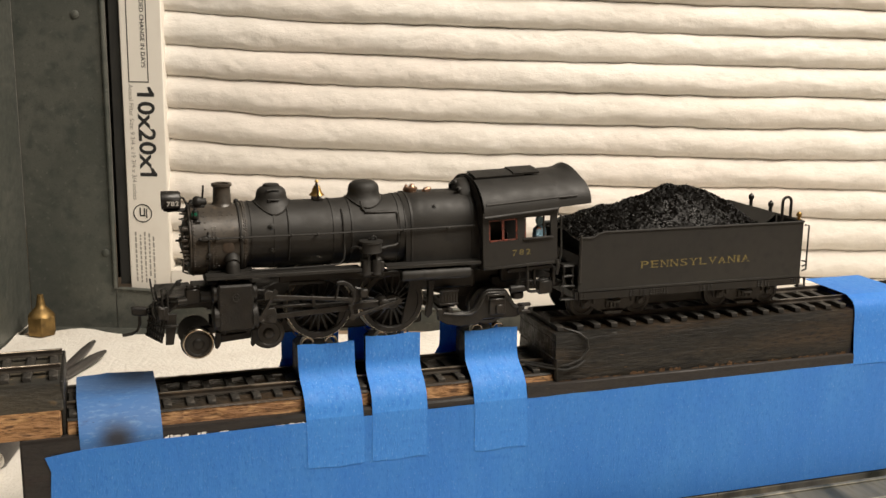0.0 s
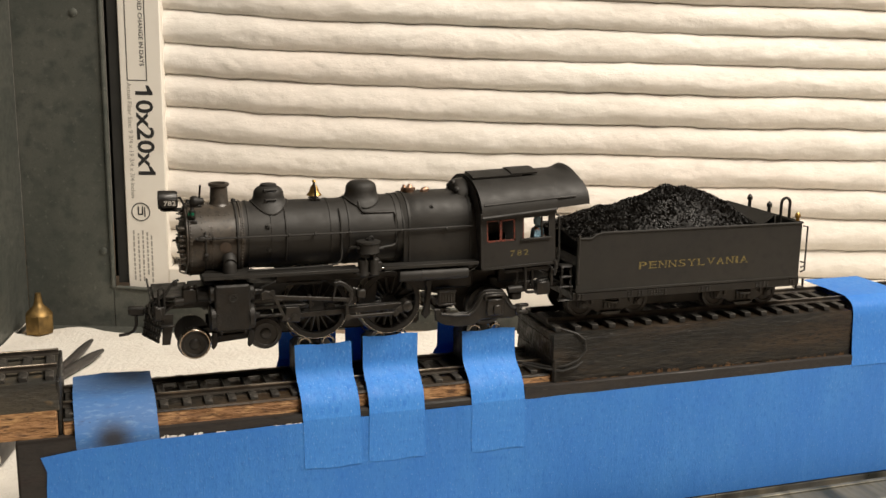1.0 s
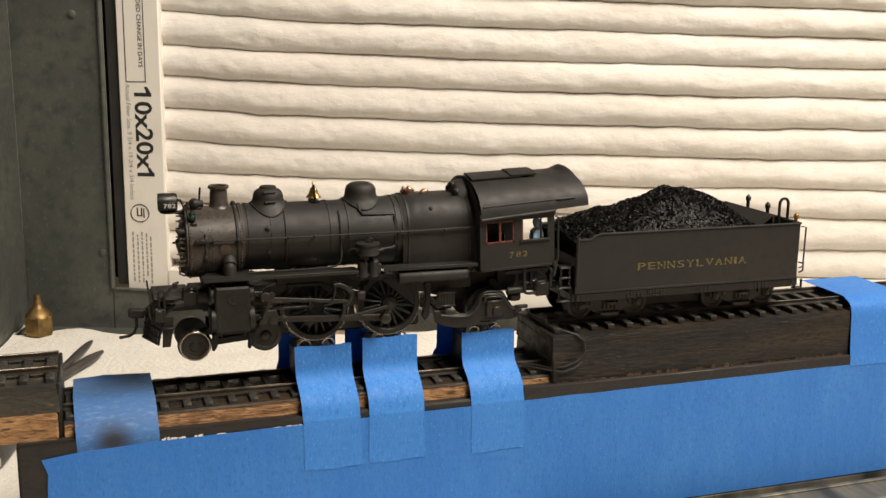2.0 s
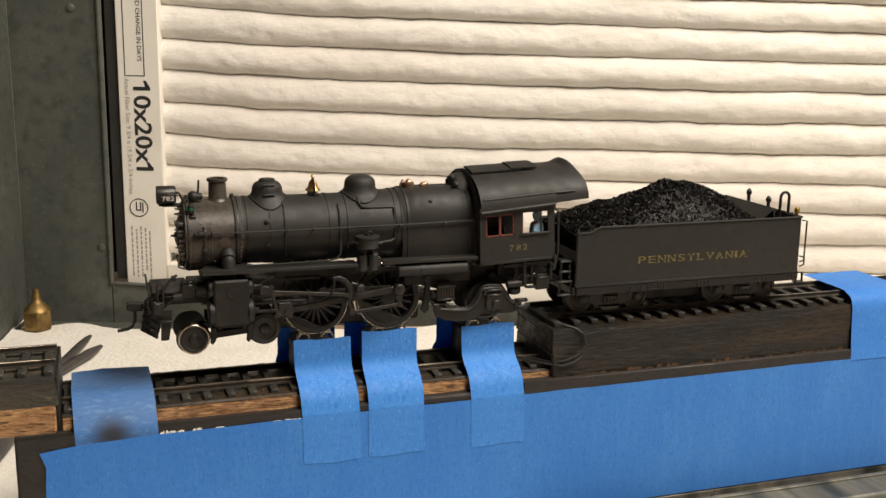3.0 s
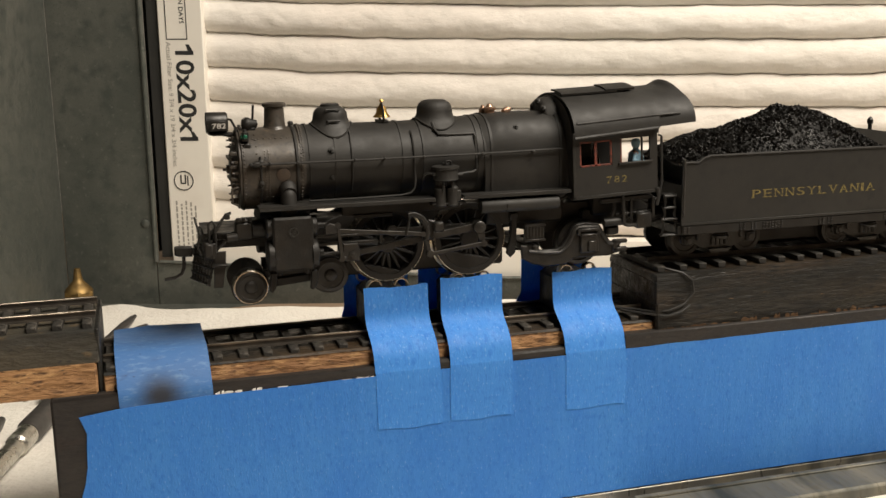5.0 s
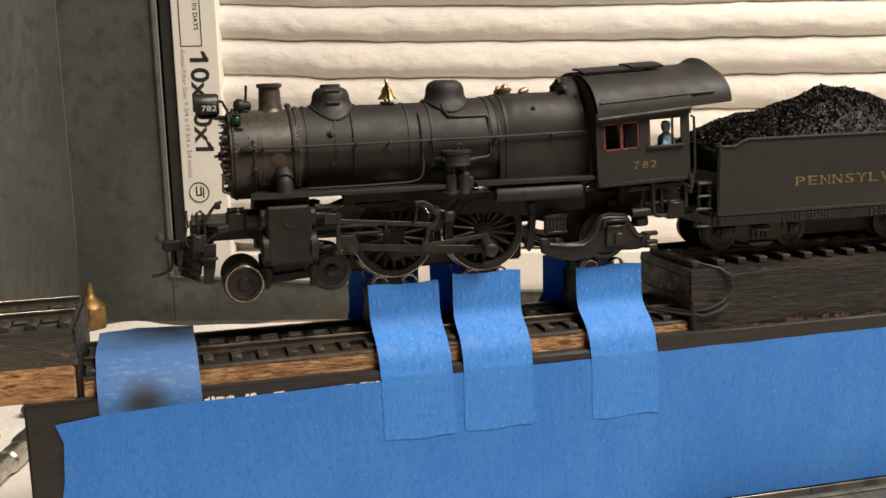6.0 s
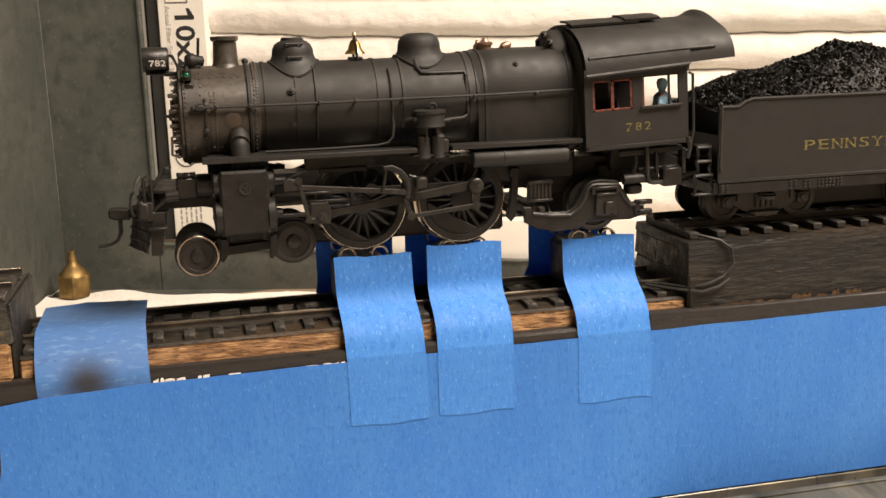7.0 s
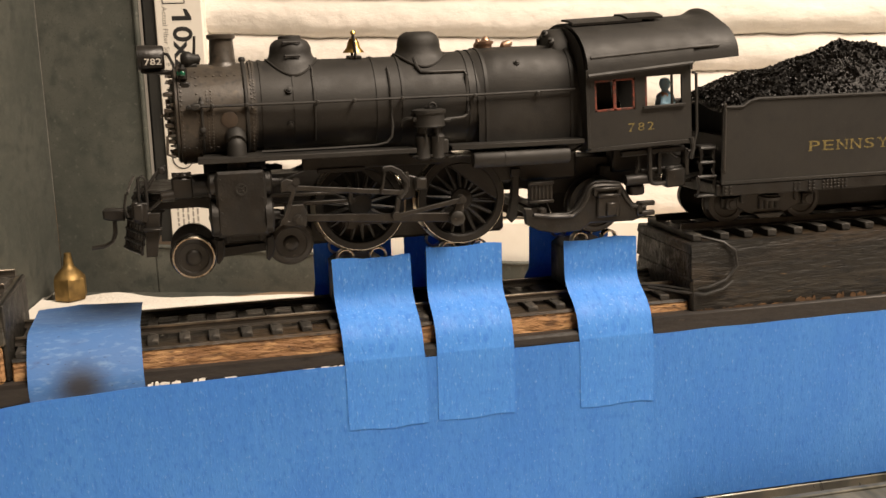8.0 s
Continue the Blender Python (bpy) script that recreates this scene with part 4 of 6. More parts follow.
        part("board_support", bm, M_FRAME, loco)
    # saddle, frames, cylinders
    bm = bmesh.new()
    section_sheet(bm, [-50, -49, -36, -35], lambda x: [(-10, 41.5), (-7, 38), (-6.5, 30), (6.5, 30), (7, 38), (10, 41.5), (5, 42.6), (-5, 42.6)])
    for side in (-1, 1):
        lathe(bm, (-42.0, side * 12.6, 36.0), (0, side * -0.1, 1), [(0, 2.6), (5.5, 2.45), (8.0, 2.4), (9.6, 2.1), (10.4, 1.2), (10.5, 0.05)], 20)
        lathe(bm, (-42.0, side * 9.6, 47.0), (0, side * 1.0, -0.72), [(0, 2.6), (1.5, 2.6), (3.0, 2.5), (3.8, 2.3)], 20)
    part("cylinder_saddle", bm, M_BLACK, loco)
    bm = bmesh.new()
    for y in (-5.5, 5.5):
        prism(bm, [(-66, 31), (-40, 31), (-22, 37.5), (60, 35.5), (72, 31), (72, 27), (58, 28), (40, 26), (26, 30), (2, 31), (-30, 28), (-44, 27), (-52, 28.6), (-66, 28.6)], y - 0.8, y + 0.8, "y", 0.2)
    box(bm, (-66, 0, 29.5), (2.4, 30, 4.2), 0.4)
    box(bm, (0, 0, 34), (110, 10, 3.2), 0.4)
    box(bm, (33, 0, 34.5), (26, 20, 8), 0.8)
    box(bm, (1, 0, 26.0), (52, 11, 18), 0.8)
    box(bm, (62, 0, 31), (18, 16, 5), 0.6)
    part("main_frame", bm, M_FRAME, loco)
    for side in (-1, 1):
        bm = bmesh.new()
        c = side * 13.6
        prism(bm, [(-47.5, 22.6), (-47.8, 24), (-47.8, 37.2), (-47.2, 38.4), (-36.4, 38.4), (-35.8, 37.2), (-35.8, 24), (-36.2, 22.6)], c - 3.9, c + 3.9, "y", 0.6)
        cy = part("cylinder", bm, M_FRAME, loco, "black cylinder block with rivets along its edges")
        bm = bmesh.new()
        for zz, rr in ((26.9, 4.6), (35.0, 3.2)):
            lathe(bm, (-48.0, c, zz), (-1, 0, 0), [(-0.6, rr), (0.9, rr), (1.3, rr - 0.4), (1.5, 1.2), (1.8, 0.05)], 26)
            lathe(bm, (-35.6, c, zz), (1, 0, 0), [(-0.6, rr), (0.9, rr), (1.3, rr - 0.4), (1.5, 1.4), (3.0, 1.2), (3.0, 0.05)], 26)
        part("cylinder_cover", bm, M_FRAME, cy)
        bm = bmesh.new()
        for x in (-46.6, -36.8):
            for z in (25.4, 28.6, 31.8, 36.6):
                rivets(bm, [((x, c + side * 3.9, z), (0, side, 0))], 0.24)
        lathe(bm, (-41.7, c + side * 3.8, 34.0), (0, side, 0), [(0, 1.5), (0.35, 1.5), (0.35, 1.1), (0.15, 1.0), (0.15, 0.02)], 18)
        for a in (45, -45):
            box(bm, (0, 0, 0), (2.2, 0.3, 0.3), 0, Matrix.Translation((-41.7, c + side * 4.0, 34.0)) @ Matrix.Rotation(radians(a), 4, "Y"))
        part("rivets", bm, M_BLACK, cy, kind="stuff")
        # crosshead guides and valve gear hanger
        bm = bmesh.new()
        box(bm, (-25, c, 29.2), (22, 2.2, 0.9), 0.15)
        box(bm, (-25, c, 31.4), (20, 1.6, 0.8), 0.15)
        box(bm, (-15.2, c, 30.4), (1.0, 3.2, 4.2), 0.2)
        rod(bm, (-36, c, 35), (-31.5, c, 35), 1.1)
        part("crosshead_guide", bm, M_ROD, loco)
        bm = bmesh.new()
        flat_rod(bm, (-30.0, 33.6), (-2.6, 30.8), 0.62, 0.62, side * 17.0 - 0.5, side * 17.0 + 0.5, 0.9, 0.8)
        prism(bm, [(-32.4, 32.6), (-29.2, 32.9), (-29.0, 35.3), (-31.0, 35.9), (-32.4, 35.1)], side * 16.6 - 0.9, side * 16.6 + 0.9, "y", 0.2)
        part("radius_rod", bm, M_ROD, loco)
        bm = bmesh.new()
        yy = side * 17.6
        tube(bm, [(-8.0, yy, 31.0), (-7.4, yy, 33.6), (-6.9, yy, 36.6)], 0.4, 8)
        prism(bm, [(-7.6, 37.6), (-5.2, 37.8), (-2.8, 36.6), (-0.8, 34.0), (-1.6, 33.0), (-3.4, 35.2), (-5.4, 36.4), (-7.4, 36.4)], yy - 0.7, yy + 0.7, "y", 0.2)
        prism(bm, [(-2.6, 28.6), (0.8, 29.4), (1.4, 34.4), (-0.6, 35.0), (-2.8, 32.6)], yy + 0.9 * -side, yy + 2.2 * -side, "y", 0.3)
        box(bm, (2.0, yy, 32.9), (3.0, 2.2, 3.0), 0.3)
        part("link_hanger", bm, M_FRAME, loco)
        bm = bmesh.new()
        box(bm, (2.0, yy - 1.2 if side < 0 else yy + 1.2, 32.9), (2.4, 0.3, 2.2), 0.1)
        part("bracket_plate", bm, M_ROD, loco, "worn bare metal plate")
    # domes, stack
    bm = bmesh.new()
    lathe(bm, (-43.6, 0, 60.5), (0, 0, 1), [(0, 5.4), (1.6, 4.4), (2.6, 3.5), (3.4, 3.15), (8.6, 2.9), (9.0, 3.5), (9.8, 3.5), (10.0, 3.1), (9.8, 2.4), (7, 2.3), (6.9, 0.05)], 36)
    part("smokestack", bm, M_GRAPHITE, loco, "dark flared smokestack")
    for x, r, foot, deep, h, rb in ((-26.7, 5.3, 6.3, 8.6, 69.0, 11.75), (6.3, 5.6, 6.6, 8.2, 69.8, 12.15)):
        bm = bmesh.new()
        seg, rings = 40, []
        for ru, rv, level in ((foot + 0.1, deep + 0.1, -0.5), (foot, deep, 0.1), (foot - 0.3, deep - 0.3, 0.3), (r + 0.35, (r + deep) / 2, 0.75), (r, r + 0.3, 1.6)):
            ring = []
            for i in range(seg):
                a = 2 * math.pi * i / seg
                u, v = ru * math.cos(a), rv * math.sin(a)
                ring.append(bm.verts.new((x + u, v, ZB + math.sqrt(rb * rb - v * v) + level)))
            rings.append(ring)
        for radius, z in ((r, h - 3.4), (r - 0.15, h - 2.2), (r - 0.7, h - 1.1), (r - 1.6, h - 0.4), (r - 2.6, h), (0.05, h + 0.1)):
            rings.append([bm.verts.new((x + radius * math.cos(2 * math.pi * i / seg), radius * math.sin(2 * math.pi * i / seg), z)) for i in range(seg)])
        for r0, r1 in zip(rings, rings[1:]):
            for i in range(seg):
                bm.faces.new((r0[i], r0[(i + 1) % seg], r1[(i + 1) % seg], r1[i]))
        bmesh.ops.recalc_face_normals(bm, faces=bm.faces[:])
        d = part("dome", bm, M_BLACK, loco, "black boiler dome with a saddle-shaped foot")
        bm = bmesh.new()
        tube(bm, [(x + foot * math.cos(a), deep * math.sin(a), ZB + math.sqrt(rb * rb - (deep * math.sin(a)) ** 2) + 0.12) for a in (2 * math.pi * i / 40 for i in range(41))], 0.3, 6)
        part("foot_ring", bm, M_BLACK, d)
        if x < 0:
            bm = bmesh.new()
            lathe(bm, (x, 0, h - 0.2), (0, 0, 1), [(0, 2.9), (0.7, 2.8), (0.9, 2.4), (0.9, 0.05)], 28)
            part("hatch", bm, M_BLACK, d)
            for z, w in ((h - 0.9, 4.2), (h - 4.2, 3.6)):
                bm = bmesh.new()
                yy = -r + (0.9 if z > h - 2 else 0.0)
                tube(bm, [(x - w / 2, yy + 0.3, z), (x - w / 2, yy - 0.6, z), (x + w / 2, yy - 0.6, z), (x + w / 2, yy + 0.3, z)], 0.28, 6)
                part("grab_iron", bm, M_BLACK, d)
    # curved dome base ring and pipes on the near side
    bm = bmesh.new()

    def on_boiler(x, a, r=12.0):
        return (x, -r * math.cos(radians(a)), ZB + r * math.sin(radians(a)))
    tube(bm, [on_boiler(-22.5, a, 11.8) for a in (-42, -20, 0, 20, 40)], 0.32)
    tube(bm, [on_boiler(-22.5, 40, 11.8), on_boiler(-22.3, 52, 11.8), on_boiler(-22.6, 60, 11.9)], 0.32)
    tube(bm, [on_boiler(3.8, 62, 12.6), on_boiler(3.9, 48, 12.4), on_boiler(4.8, 40, 12.4), on_boiler(8, 39, 12.4), on_boiler(15.8, 38, 12.7), on_boiler(16.0, 30, 12.8), on_boiler(16.0, -10, 12.9)], 0.5)
    tube(bm, [on_boiler(16.0, -10, 12.9), on_boiler(15.6, -14, 13.0), (14.4, -13.6, 48.4), (9.5, -15, 48.2)], 0.42)
    tube(bm, [(1.4, -15.2, 48.8), (-0.4, -14.8, 48.8), (-1.2, -14.2, 48.2), (-1.4, -13.4, 46.8)], 0.42)
    tube(bm, [(-36, -13.6, 42.3), (-20, -13.6, 42.3), (-8, -13.6, 42.5), (-5.2, -13.5, 43.0), (-3.9, -13.3, 44.4), (-3.5, -12.8, 47.0)] + [on_boiler(-3.5, a, 12.05) for a in (-12, 4, 20, 36, 50)], 0.34)
    part("piping", bm, M_BLACK, loco)
    for side in (-1, 1):
        bm = bmesh.new()
        tube(bm, [(-53.2, side * 13.0, 53.7), (-20, side * 13.6, 53.7), (20, side * 14.0, 53.9), (44, side * 14.2, 54.3)], 0.36)
        for x in (-52.5, -47, -39, -22, -13, -1, 17.5, 34):
            r = 13.0 + 1.2 * (x + 53) / 97
            rod(bm, (x, side * 11.2, 53.4), (x, side * r, 53.7), 0.35)
            lathe(bm, (x, side * (r + 0.7), 53.7), (0, -side, 0), [(0, 0.3), (0.2, 0.55), (1.2, 0.55), (1.4, 0.3)], 10)
        box(bm, (-51.0, side * 13.0, 53.7), (2.4, 1.2, 1.4), 0.3)
        part("handrail", bm, M_BLACK, loco)
    # check valves and washout plugs
    bm = bmesh.new()
    for x, a, r in ((-28.5, 24, 1.0), (-28.5, -18, 0.9), (29.5, 44, 0.8), (-51, 8, 0.9), (-49.8, -26, 0.9)):
        p = Vector(on_boiler(x, a, 11.9 if x > -40 else 12.6))
        if x > 0:
            p = Vector((29.5, -11.0, 61.4))
        d = Vector((0, p.y, p.z - ZB))
        bm = bmesh.new()
        lathe(bm, p - d.normalized() * 0.8, d, [(0, r), (1.1, r), (1.1, r * 0.6), (1.5, r * 0.6), (1.6, 0.02)], 14)
        part("washout_plug", bm, M_BLACK, loco)
    bm = bmesh.new()
    p = Vector(on_boiler(-43.2, -8, 12.3))
    lathe(bm, p - Vector((0, p.y, p.z - ZB)).normalized() * 0.5, (0, p.y, p.z - ZB), [(0, 2.0), (0.7, 2.0), (0.8, 1.8), (0.8, 0.02)], 24)
    part("builder_plate", bm, M_PLATE, loco, "round brown builder's plate")
    # bell
    bm = bmesh.new()
    lathe(bm, (-10.6, 0, 65.0), (0, 0, 1), [(0, 2.7), (0.4, 2.55), (1.2, 1.8), (2.4, 1.5), (3.3, 1.1), (3.8, 0.4), (4.5, 0.4), (4.8, 0.75), (5.4, 0.45), (5.6, 0.02)], 24)
    bell = part("bell", bm, M_BRASS, loco, "polished brass bell")
    bm = bmesh.new()
    tube(bm, [(-10.6, -2.9, 63.6), (-10.6, -2.9, 66.0), (-10.6, -1.4, 68.6), (-10.6, 0, 69.3), (-10.6, 1.4, 68.6), (-10.6, 2.9, 66), (-10.6, 2.9, 63.6)], 0.35)
    box(bm, (-10.6, 0, 63.8), (3.2, 5.5, 0.9), 0.2)
    part("yoke", bm, M_FRAME, bell)
    # safety valves and whistle
    bm = bmesh.new()
    lathe(bm, (24.0, -1.2, 63.8), (0, 0, 1), [(0, 2.0), (0.7, 2.0), (0.8, 1.7), (2.2, 1.7), (2.4, 2.1), (3.0, 2.1), (3.3, 1.2), (4.1, 0.7), (4.4, 0.02)], 18)
    lathe(bm, (22.6, 1.2, 63.8), (0, 0, 1), [(0, 1.3), (2.2, 1.2), (2.8, 0.7), (3.6, 0.5), (3.8, 0.02)], 14)
    rod(bm, (27.6, -1.2, 64.2), (28.8, -1.6, 65.4), 0.6, 0.8, 12)
    lathe(bm, (28.0, -1.6, 65.2), (0.9, -0.1, 0.35), [(0, 0.4), (0.8, 1.1), (2.0, 1.1), (3.0, 0.7), (3.4, 0.02)], 14)
    part("safety_valve", bm, M_OLDBRASS, loco, "dull copper-coloured safety valves and whistle")
    # air pump
    bm = bmesh.new()
    lathe(bm, (5.4, -14.6, 46.4), (0, 0, 1), [(0, 3.2), (0.4, 4.0), (1.0, 3.8), (3.4, 3.8), (3.7, 4.2), (4.3, 4.2), (4.5, 3.4), (4.7, 0.05)], 24)
    pump = part("air_pump", bm, M_BLACK, loco, "black twin-cylinder air pump")
    for dx in (-1.9, 1.9):
        bm = bmesh.new()
        lathe(bm, (5.4 + dx, -14.8, 38.4), (0, 0, 1), [(0, 1.6), (0.5, 2.0), (1.0, 1.85), (5.2, 1.85), (5.7, 2.0), (6.2, 1.5), (6.4, 0.9), (8.2, 0.9)], 18)
        part("pump_cylinder", bm, M_BLACK, pump)
    for k in range(6):
        a = 2 * math.pi * k / 6
        bm = bmesh.new()
        rod(bm, (5.4 + 2.9 * math.cos(a), -14.6 + 2.9 * math.sin(a), 43), (5.4 + 2.9 * math.cos(a), -14.6 + 2.9 * math.sin(a), 47), 0.3, None, 6)
        part("stud", bm, M_BLACK, pump)
    bm = bmesh.new()
    box(bm, (5.8, -15.0, 51.3), (3.0, 1.6, 0.9), 0.3)
    tube(bm, arc((6.0, 51.6), 0.9, 0, 180, 6, "xz", -15.8), 0.3)
    box(bm, (1.6, -15.6, 48.6), (1.6, 1.4, 1.2), 0.3)
    rod(bm, (8, -15.6, 48), (10.6, -15.4, 48), 0.5)
    part("fittings", bm, M_BLACK, pump, kind="stuff")
    bm = bmesh.new()
    box(bm, (9.0, -15.4, 41.6), (1.8, 1.6, 3.6), 0.3)
    part("oiler", bm, M_BLACK, pump)
    # air reservoir under the running board
    for side in (-1, 1):
        bm = bmesh.new()
        lathe(bm, (16.2, side * 15.4, 37.8), (1, 0, 0), [(0, 0.05), (0, 2.0), (0.5, 2.2), (8, 2.2), (8, 2.35), (8.6, 2.35), (8.6, 2.2), (25, 2.2), (25.5, 2.0), (25.5, 0.05)], 24)
        rod(bm, (41.5, side * 15.4, 37.8), (45.5, side * 14.6, 39.6), 0.4)
        part("air_reservoir", bm, M_BLACK, loco)


def front_end(loco):
    bm = bmesh.new()
    lathe(bm, (-63.8, 0, 65.2), (1, 0, 0), [(0.5, 0.05), (0.5, 2.7), (0, 2.9), (0, 3.1), (1.0, 3.15), (5.8, 3.0), (6.3, 2.6), (6.3, 0.05)], 32)
    box(bm, (-60.4, 0, 64.3), (5.0, 6.3, 3.0), 0.25)
    box(bm, (-60.4, 0, 62.0), (5.6, 3.0, 0.9), 0.2)
    hl = part("headlight", bm, M_FRAME, loco, "black headlight with white number boards")
    bm = bmesh.new()
    tube(bm, [(-61.0, 0, 62.6), (-59, 0, 61.8), (-55.8, 0, 61.4)], 0.7)
    tube(bm, [(-58.6, -1.6, 66.4), (-56.6, -2.2, 66), (-55.4, -3.0, 63.4), (-55.4, -3.2, 62)], 0.4)
    box(bm, (-58.8, 0, 61.7), (7, 4.6, 0.5), 0.1)
    part("bracket", bm, M_FRAME, hl)
    lettering("782", 2.1, 1.0, M_WHITE, hl, pose(-0.0602, -0.00322, 0.0643, 90, 0, 0), bold=0.03, space=1.05, fit=4.0)
    # generator on the smokebox top
    bm = bmesh.new()
    lathe(bm, (-53.8, -2.4, 64.6), (1, 0, 0), [(0, 0.05), (0.2, 1.3), (1.2, 2.0), (2.2, 2.0), (3.2, 1.4), (4.6, 1.2), (5.0, 0.05)], 20)
    box(bm, (-51.6, -2.4, 63.0), (3.6, 2.4, 1.2), 0.2)
    tube(bm, [(-50.4, -2.4, 65.5), (-50.2, -2.4, 67.5), (-50.0, -2.4, 70.2)], 0.35)
    part("turbo_generator", bm, M_FRAME, loco)
    # marker lamps
    for side in (-1, 1):
        bm = bmesh.new()
        lathe(bm, (-53.4, side * 8.6, 60.2), (0, 0, 1), [(0, 1.1), (2.4, 1.1), (2.8, 0.6), (3.4, 0.5), (3.4, 0.02)], 16)
        box(bm, (-53.0, side * 9.0, 58.0), (2.4, 1.8, 3.0), 0.3)
        ml = part("marker_lamp", bm, M_FRAME, loco)
        for d in ((-1, 0, 0), (0, side, 0)):
            bm = bmesh.new()
            p = Vector((-53.4, side * 8.6, 61.5)) + Vector(d) * 0.9
            lathe(bm, p, d, [(0, 0.7), (0.3, 0.62), (0.5, 0.3), (0.55, 0.02)], 14)
            part("lens", bm, M_GREEN, ml, "green glass lens")
    # pilot beam, steps, coupler
    bm = bmesh.new()
    box(bm, (-66.6, 0, 30.4), (1.6, 29, 3.2), 0.3)
    box(bm, (-61.0, 0, 33.6), (12, 20, 0.7), 0.2)
    for y in (-15.2, 15.2):
        box(bm, (-65.6, y * 0.94, 29.4), (3.6, 0.6, 4.6), 0.15)
    part("pilot_beam", bm, M_FRAME, loco)
    bm = bmesh.new()
    def sweep(y, z):
        """The pilot's face runs back from its nose to both sides."""
        return -70.6 + abs(y) * 0.42 + (z - 19) * 0.16
    slats = []
    for i in range(14):
        y = -11.7 + 1.8 * i
        slat = bmesh.new()
        rod(slat, (sweep(y, 28.6), y, 28.6), (sweep(y * 0.9, 18.6), y * 0.9, 18.6), 0.45, None, 6)
        slats.append(slat)
    for z, w in ((28.6, 12.1), (26.1, 11.8), (23.6, 11.5), (21.1, 11.2), (18.8, 10.9)):
        for sd in (-1, 1):
            bar = bmesh.new()
            tube(bar, [(sweep(0, z), 0, z), (sweep(sd * w / 2, z), sd * w / 2, z), (sweep(sd * w, z), sd * w, z)], 0.5, 6)
            slats.append(bar)
    for sd in (-1, 1):
        prism(bm, [(-64.4, 29.0), (-61.0, 29.0), (-61.4, 24.0), (-62.4, 18.4), (-65.0, 18.4)], sd * 13.4 - 0.5, sd * 13.4 + 0.5, "y", 0.15)
        box(bm, (-63.0, sd * 14.4, 25.2), (4.4, 2.4, 0.6), 0.15)
    box(bm, (-64.0, 0, 28.8), (1.4, 27, 0.8), 0.2)
    pilot = part("pilot", bm, M_FRAME, loco, "slatted black cowcatcher pilot")
    for slat in slats:
        part("slat", slat, M_FRAME, pilot)
    bm = bmesh.new()
    rod(bm, (-67, 0, 27), (-70.5, 0, 27), 1.0)
    prism(bm, [(-70, 25.6), (-74, 25.8), (-75.2, 26.4), (-75.2, 28.4), (-73.6, 28.8), (-70, 28.4)], -1.6, 1.6, "y", 0.4)
    box(bm, (-74.4, 1.2, 27.2), (1.6, 1.2, 2.8), 0.3)
    cp = part("coupler", bm, M_FRAME, loco)
    bm = bmesh.new()
    tube(bm, [(-72.6, -0.4, 25.6), (-72.6, -0.4, 22.6), (-73.4, -0.4, 20.4), (-75.2, -0.4, 19.4), (-78.5, -0.4, 19.0)], 0.55)
    part("uncoupling_wire", bm, M_ROD, cp)
    bm = bmesh.new()
    tube(bm, [(-65.6, -13.4, 30.0), (-65.6, -13.4, 37.4), (-64.6, -13.4, 38.0), (-63.8, -13.4, 37.0), (-63.8, -13.4, 30.0)], 0.38)
    tube(bm, [(-64.4, -12.4, 31.0), (-63.8, -12.4, 34.6), (-61.8, -11.6, 37.6), (-60.2, -11, 39.4), (-58.8, -11, 39.8)], 0.42)
    tube(bm, [(-67.2, -12.6, 32.6), (-64.6, -12.8, 35.0), (-62.6, -12.6, 36.4)], 0.5)
    tube(bm, [(-63.4, -12.8, 29.6), (-61.2, -12.6, 31.4), (-59.6, -12.6, 33.6)], 0.4)
    tube(bm, [(-68.4, -15, 34.2), (-69.0, -15.2, 31.0), (-68.2, -15, 28.6)], 0.3)
    tube(bm, [(-68.0, -15.6, 34.4), (-68.2, 0, 34.6), (-68.0, 15.6, 34.4)], 0.35)
    box(bm, (-60.0, -11, 38.8), (1.6, 1.6, 1.8), 0.3)
    part("pilot_piping", bm, M_FRAME, loco)
    bm = bmesh.new()
    box(bm, (-55.4, -10.8, 34.4), (5.0, 4.6, 5.2), 0.5)
    box(bm, (-55.4, -10.8, 37.4), (4.2, 4.0, 0.9), 0.3)
    for dx in (-1.8, 0, 1.8):
        lathe(bm, (-55.4 + dx, -13.0, 37.4), (0, 0, 1), [(0, 0.5), (0.9, 0.5), (1.0, 0.02)], 8)
    rod(bm, (-60.5, -12.6, 32.6), (-57.5, -12.4, 32.8), 1.2, 1.4, 14)
    lathe(bm, (-53.0, -11, 34.6), (1, 0, 0), [(0, 2.6), (3, 2.8), (4.5, 2.6)], 18)
    part("lubricator", bm, M_FRAME, loco)
    bm = bmesh.new()
    lathe(bm, (-60.0, -12.2, 31.8), (0, 0, 1), [(0, 0.8), (0.6, 0.9), (1.0, 0.5), (1.8, 0.5), (1.9, 0.02)], 10)
    part("oil_cup", bm, M_BRASS, loco, "small brass oil cup")
    # leading truck
    zt = 18.6
    bm = bmesh.new()
    for y in (-6.4, 6.4):
        prism(bm, [(-56, zt - 1.1), (-28, zt + 0.8), (-28, zt - 0.8), (-36, zt - 2.0), (-48, zt - 3.0), (-56, zt - 2.7)], y - 0.6, y + 0.6, "y", 0.2)
    box(bm, (-42, 0, zt), (10, 12, 2.4), 0.4)
    rod(bm, (-42, 0, zt), (-42, 0, 30), 3.0)
    for x in (-54, -30):
        rod(bm, (x, -7, zt - (1.9 if x < -40 else 0)), (x, 7, zt - (1.9 if x < -40 else 0)), 1.0)
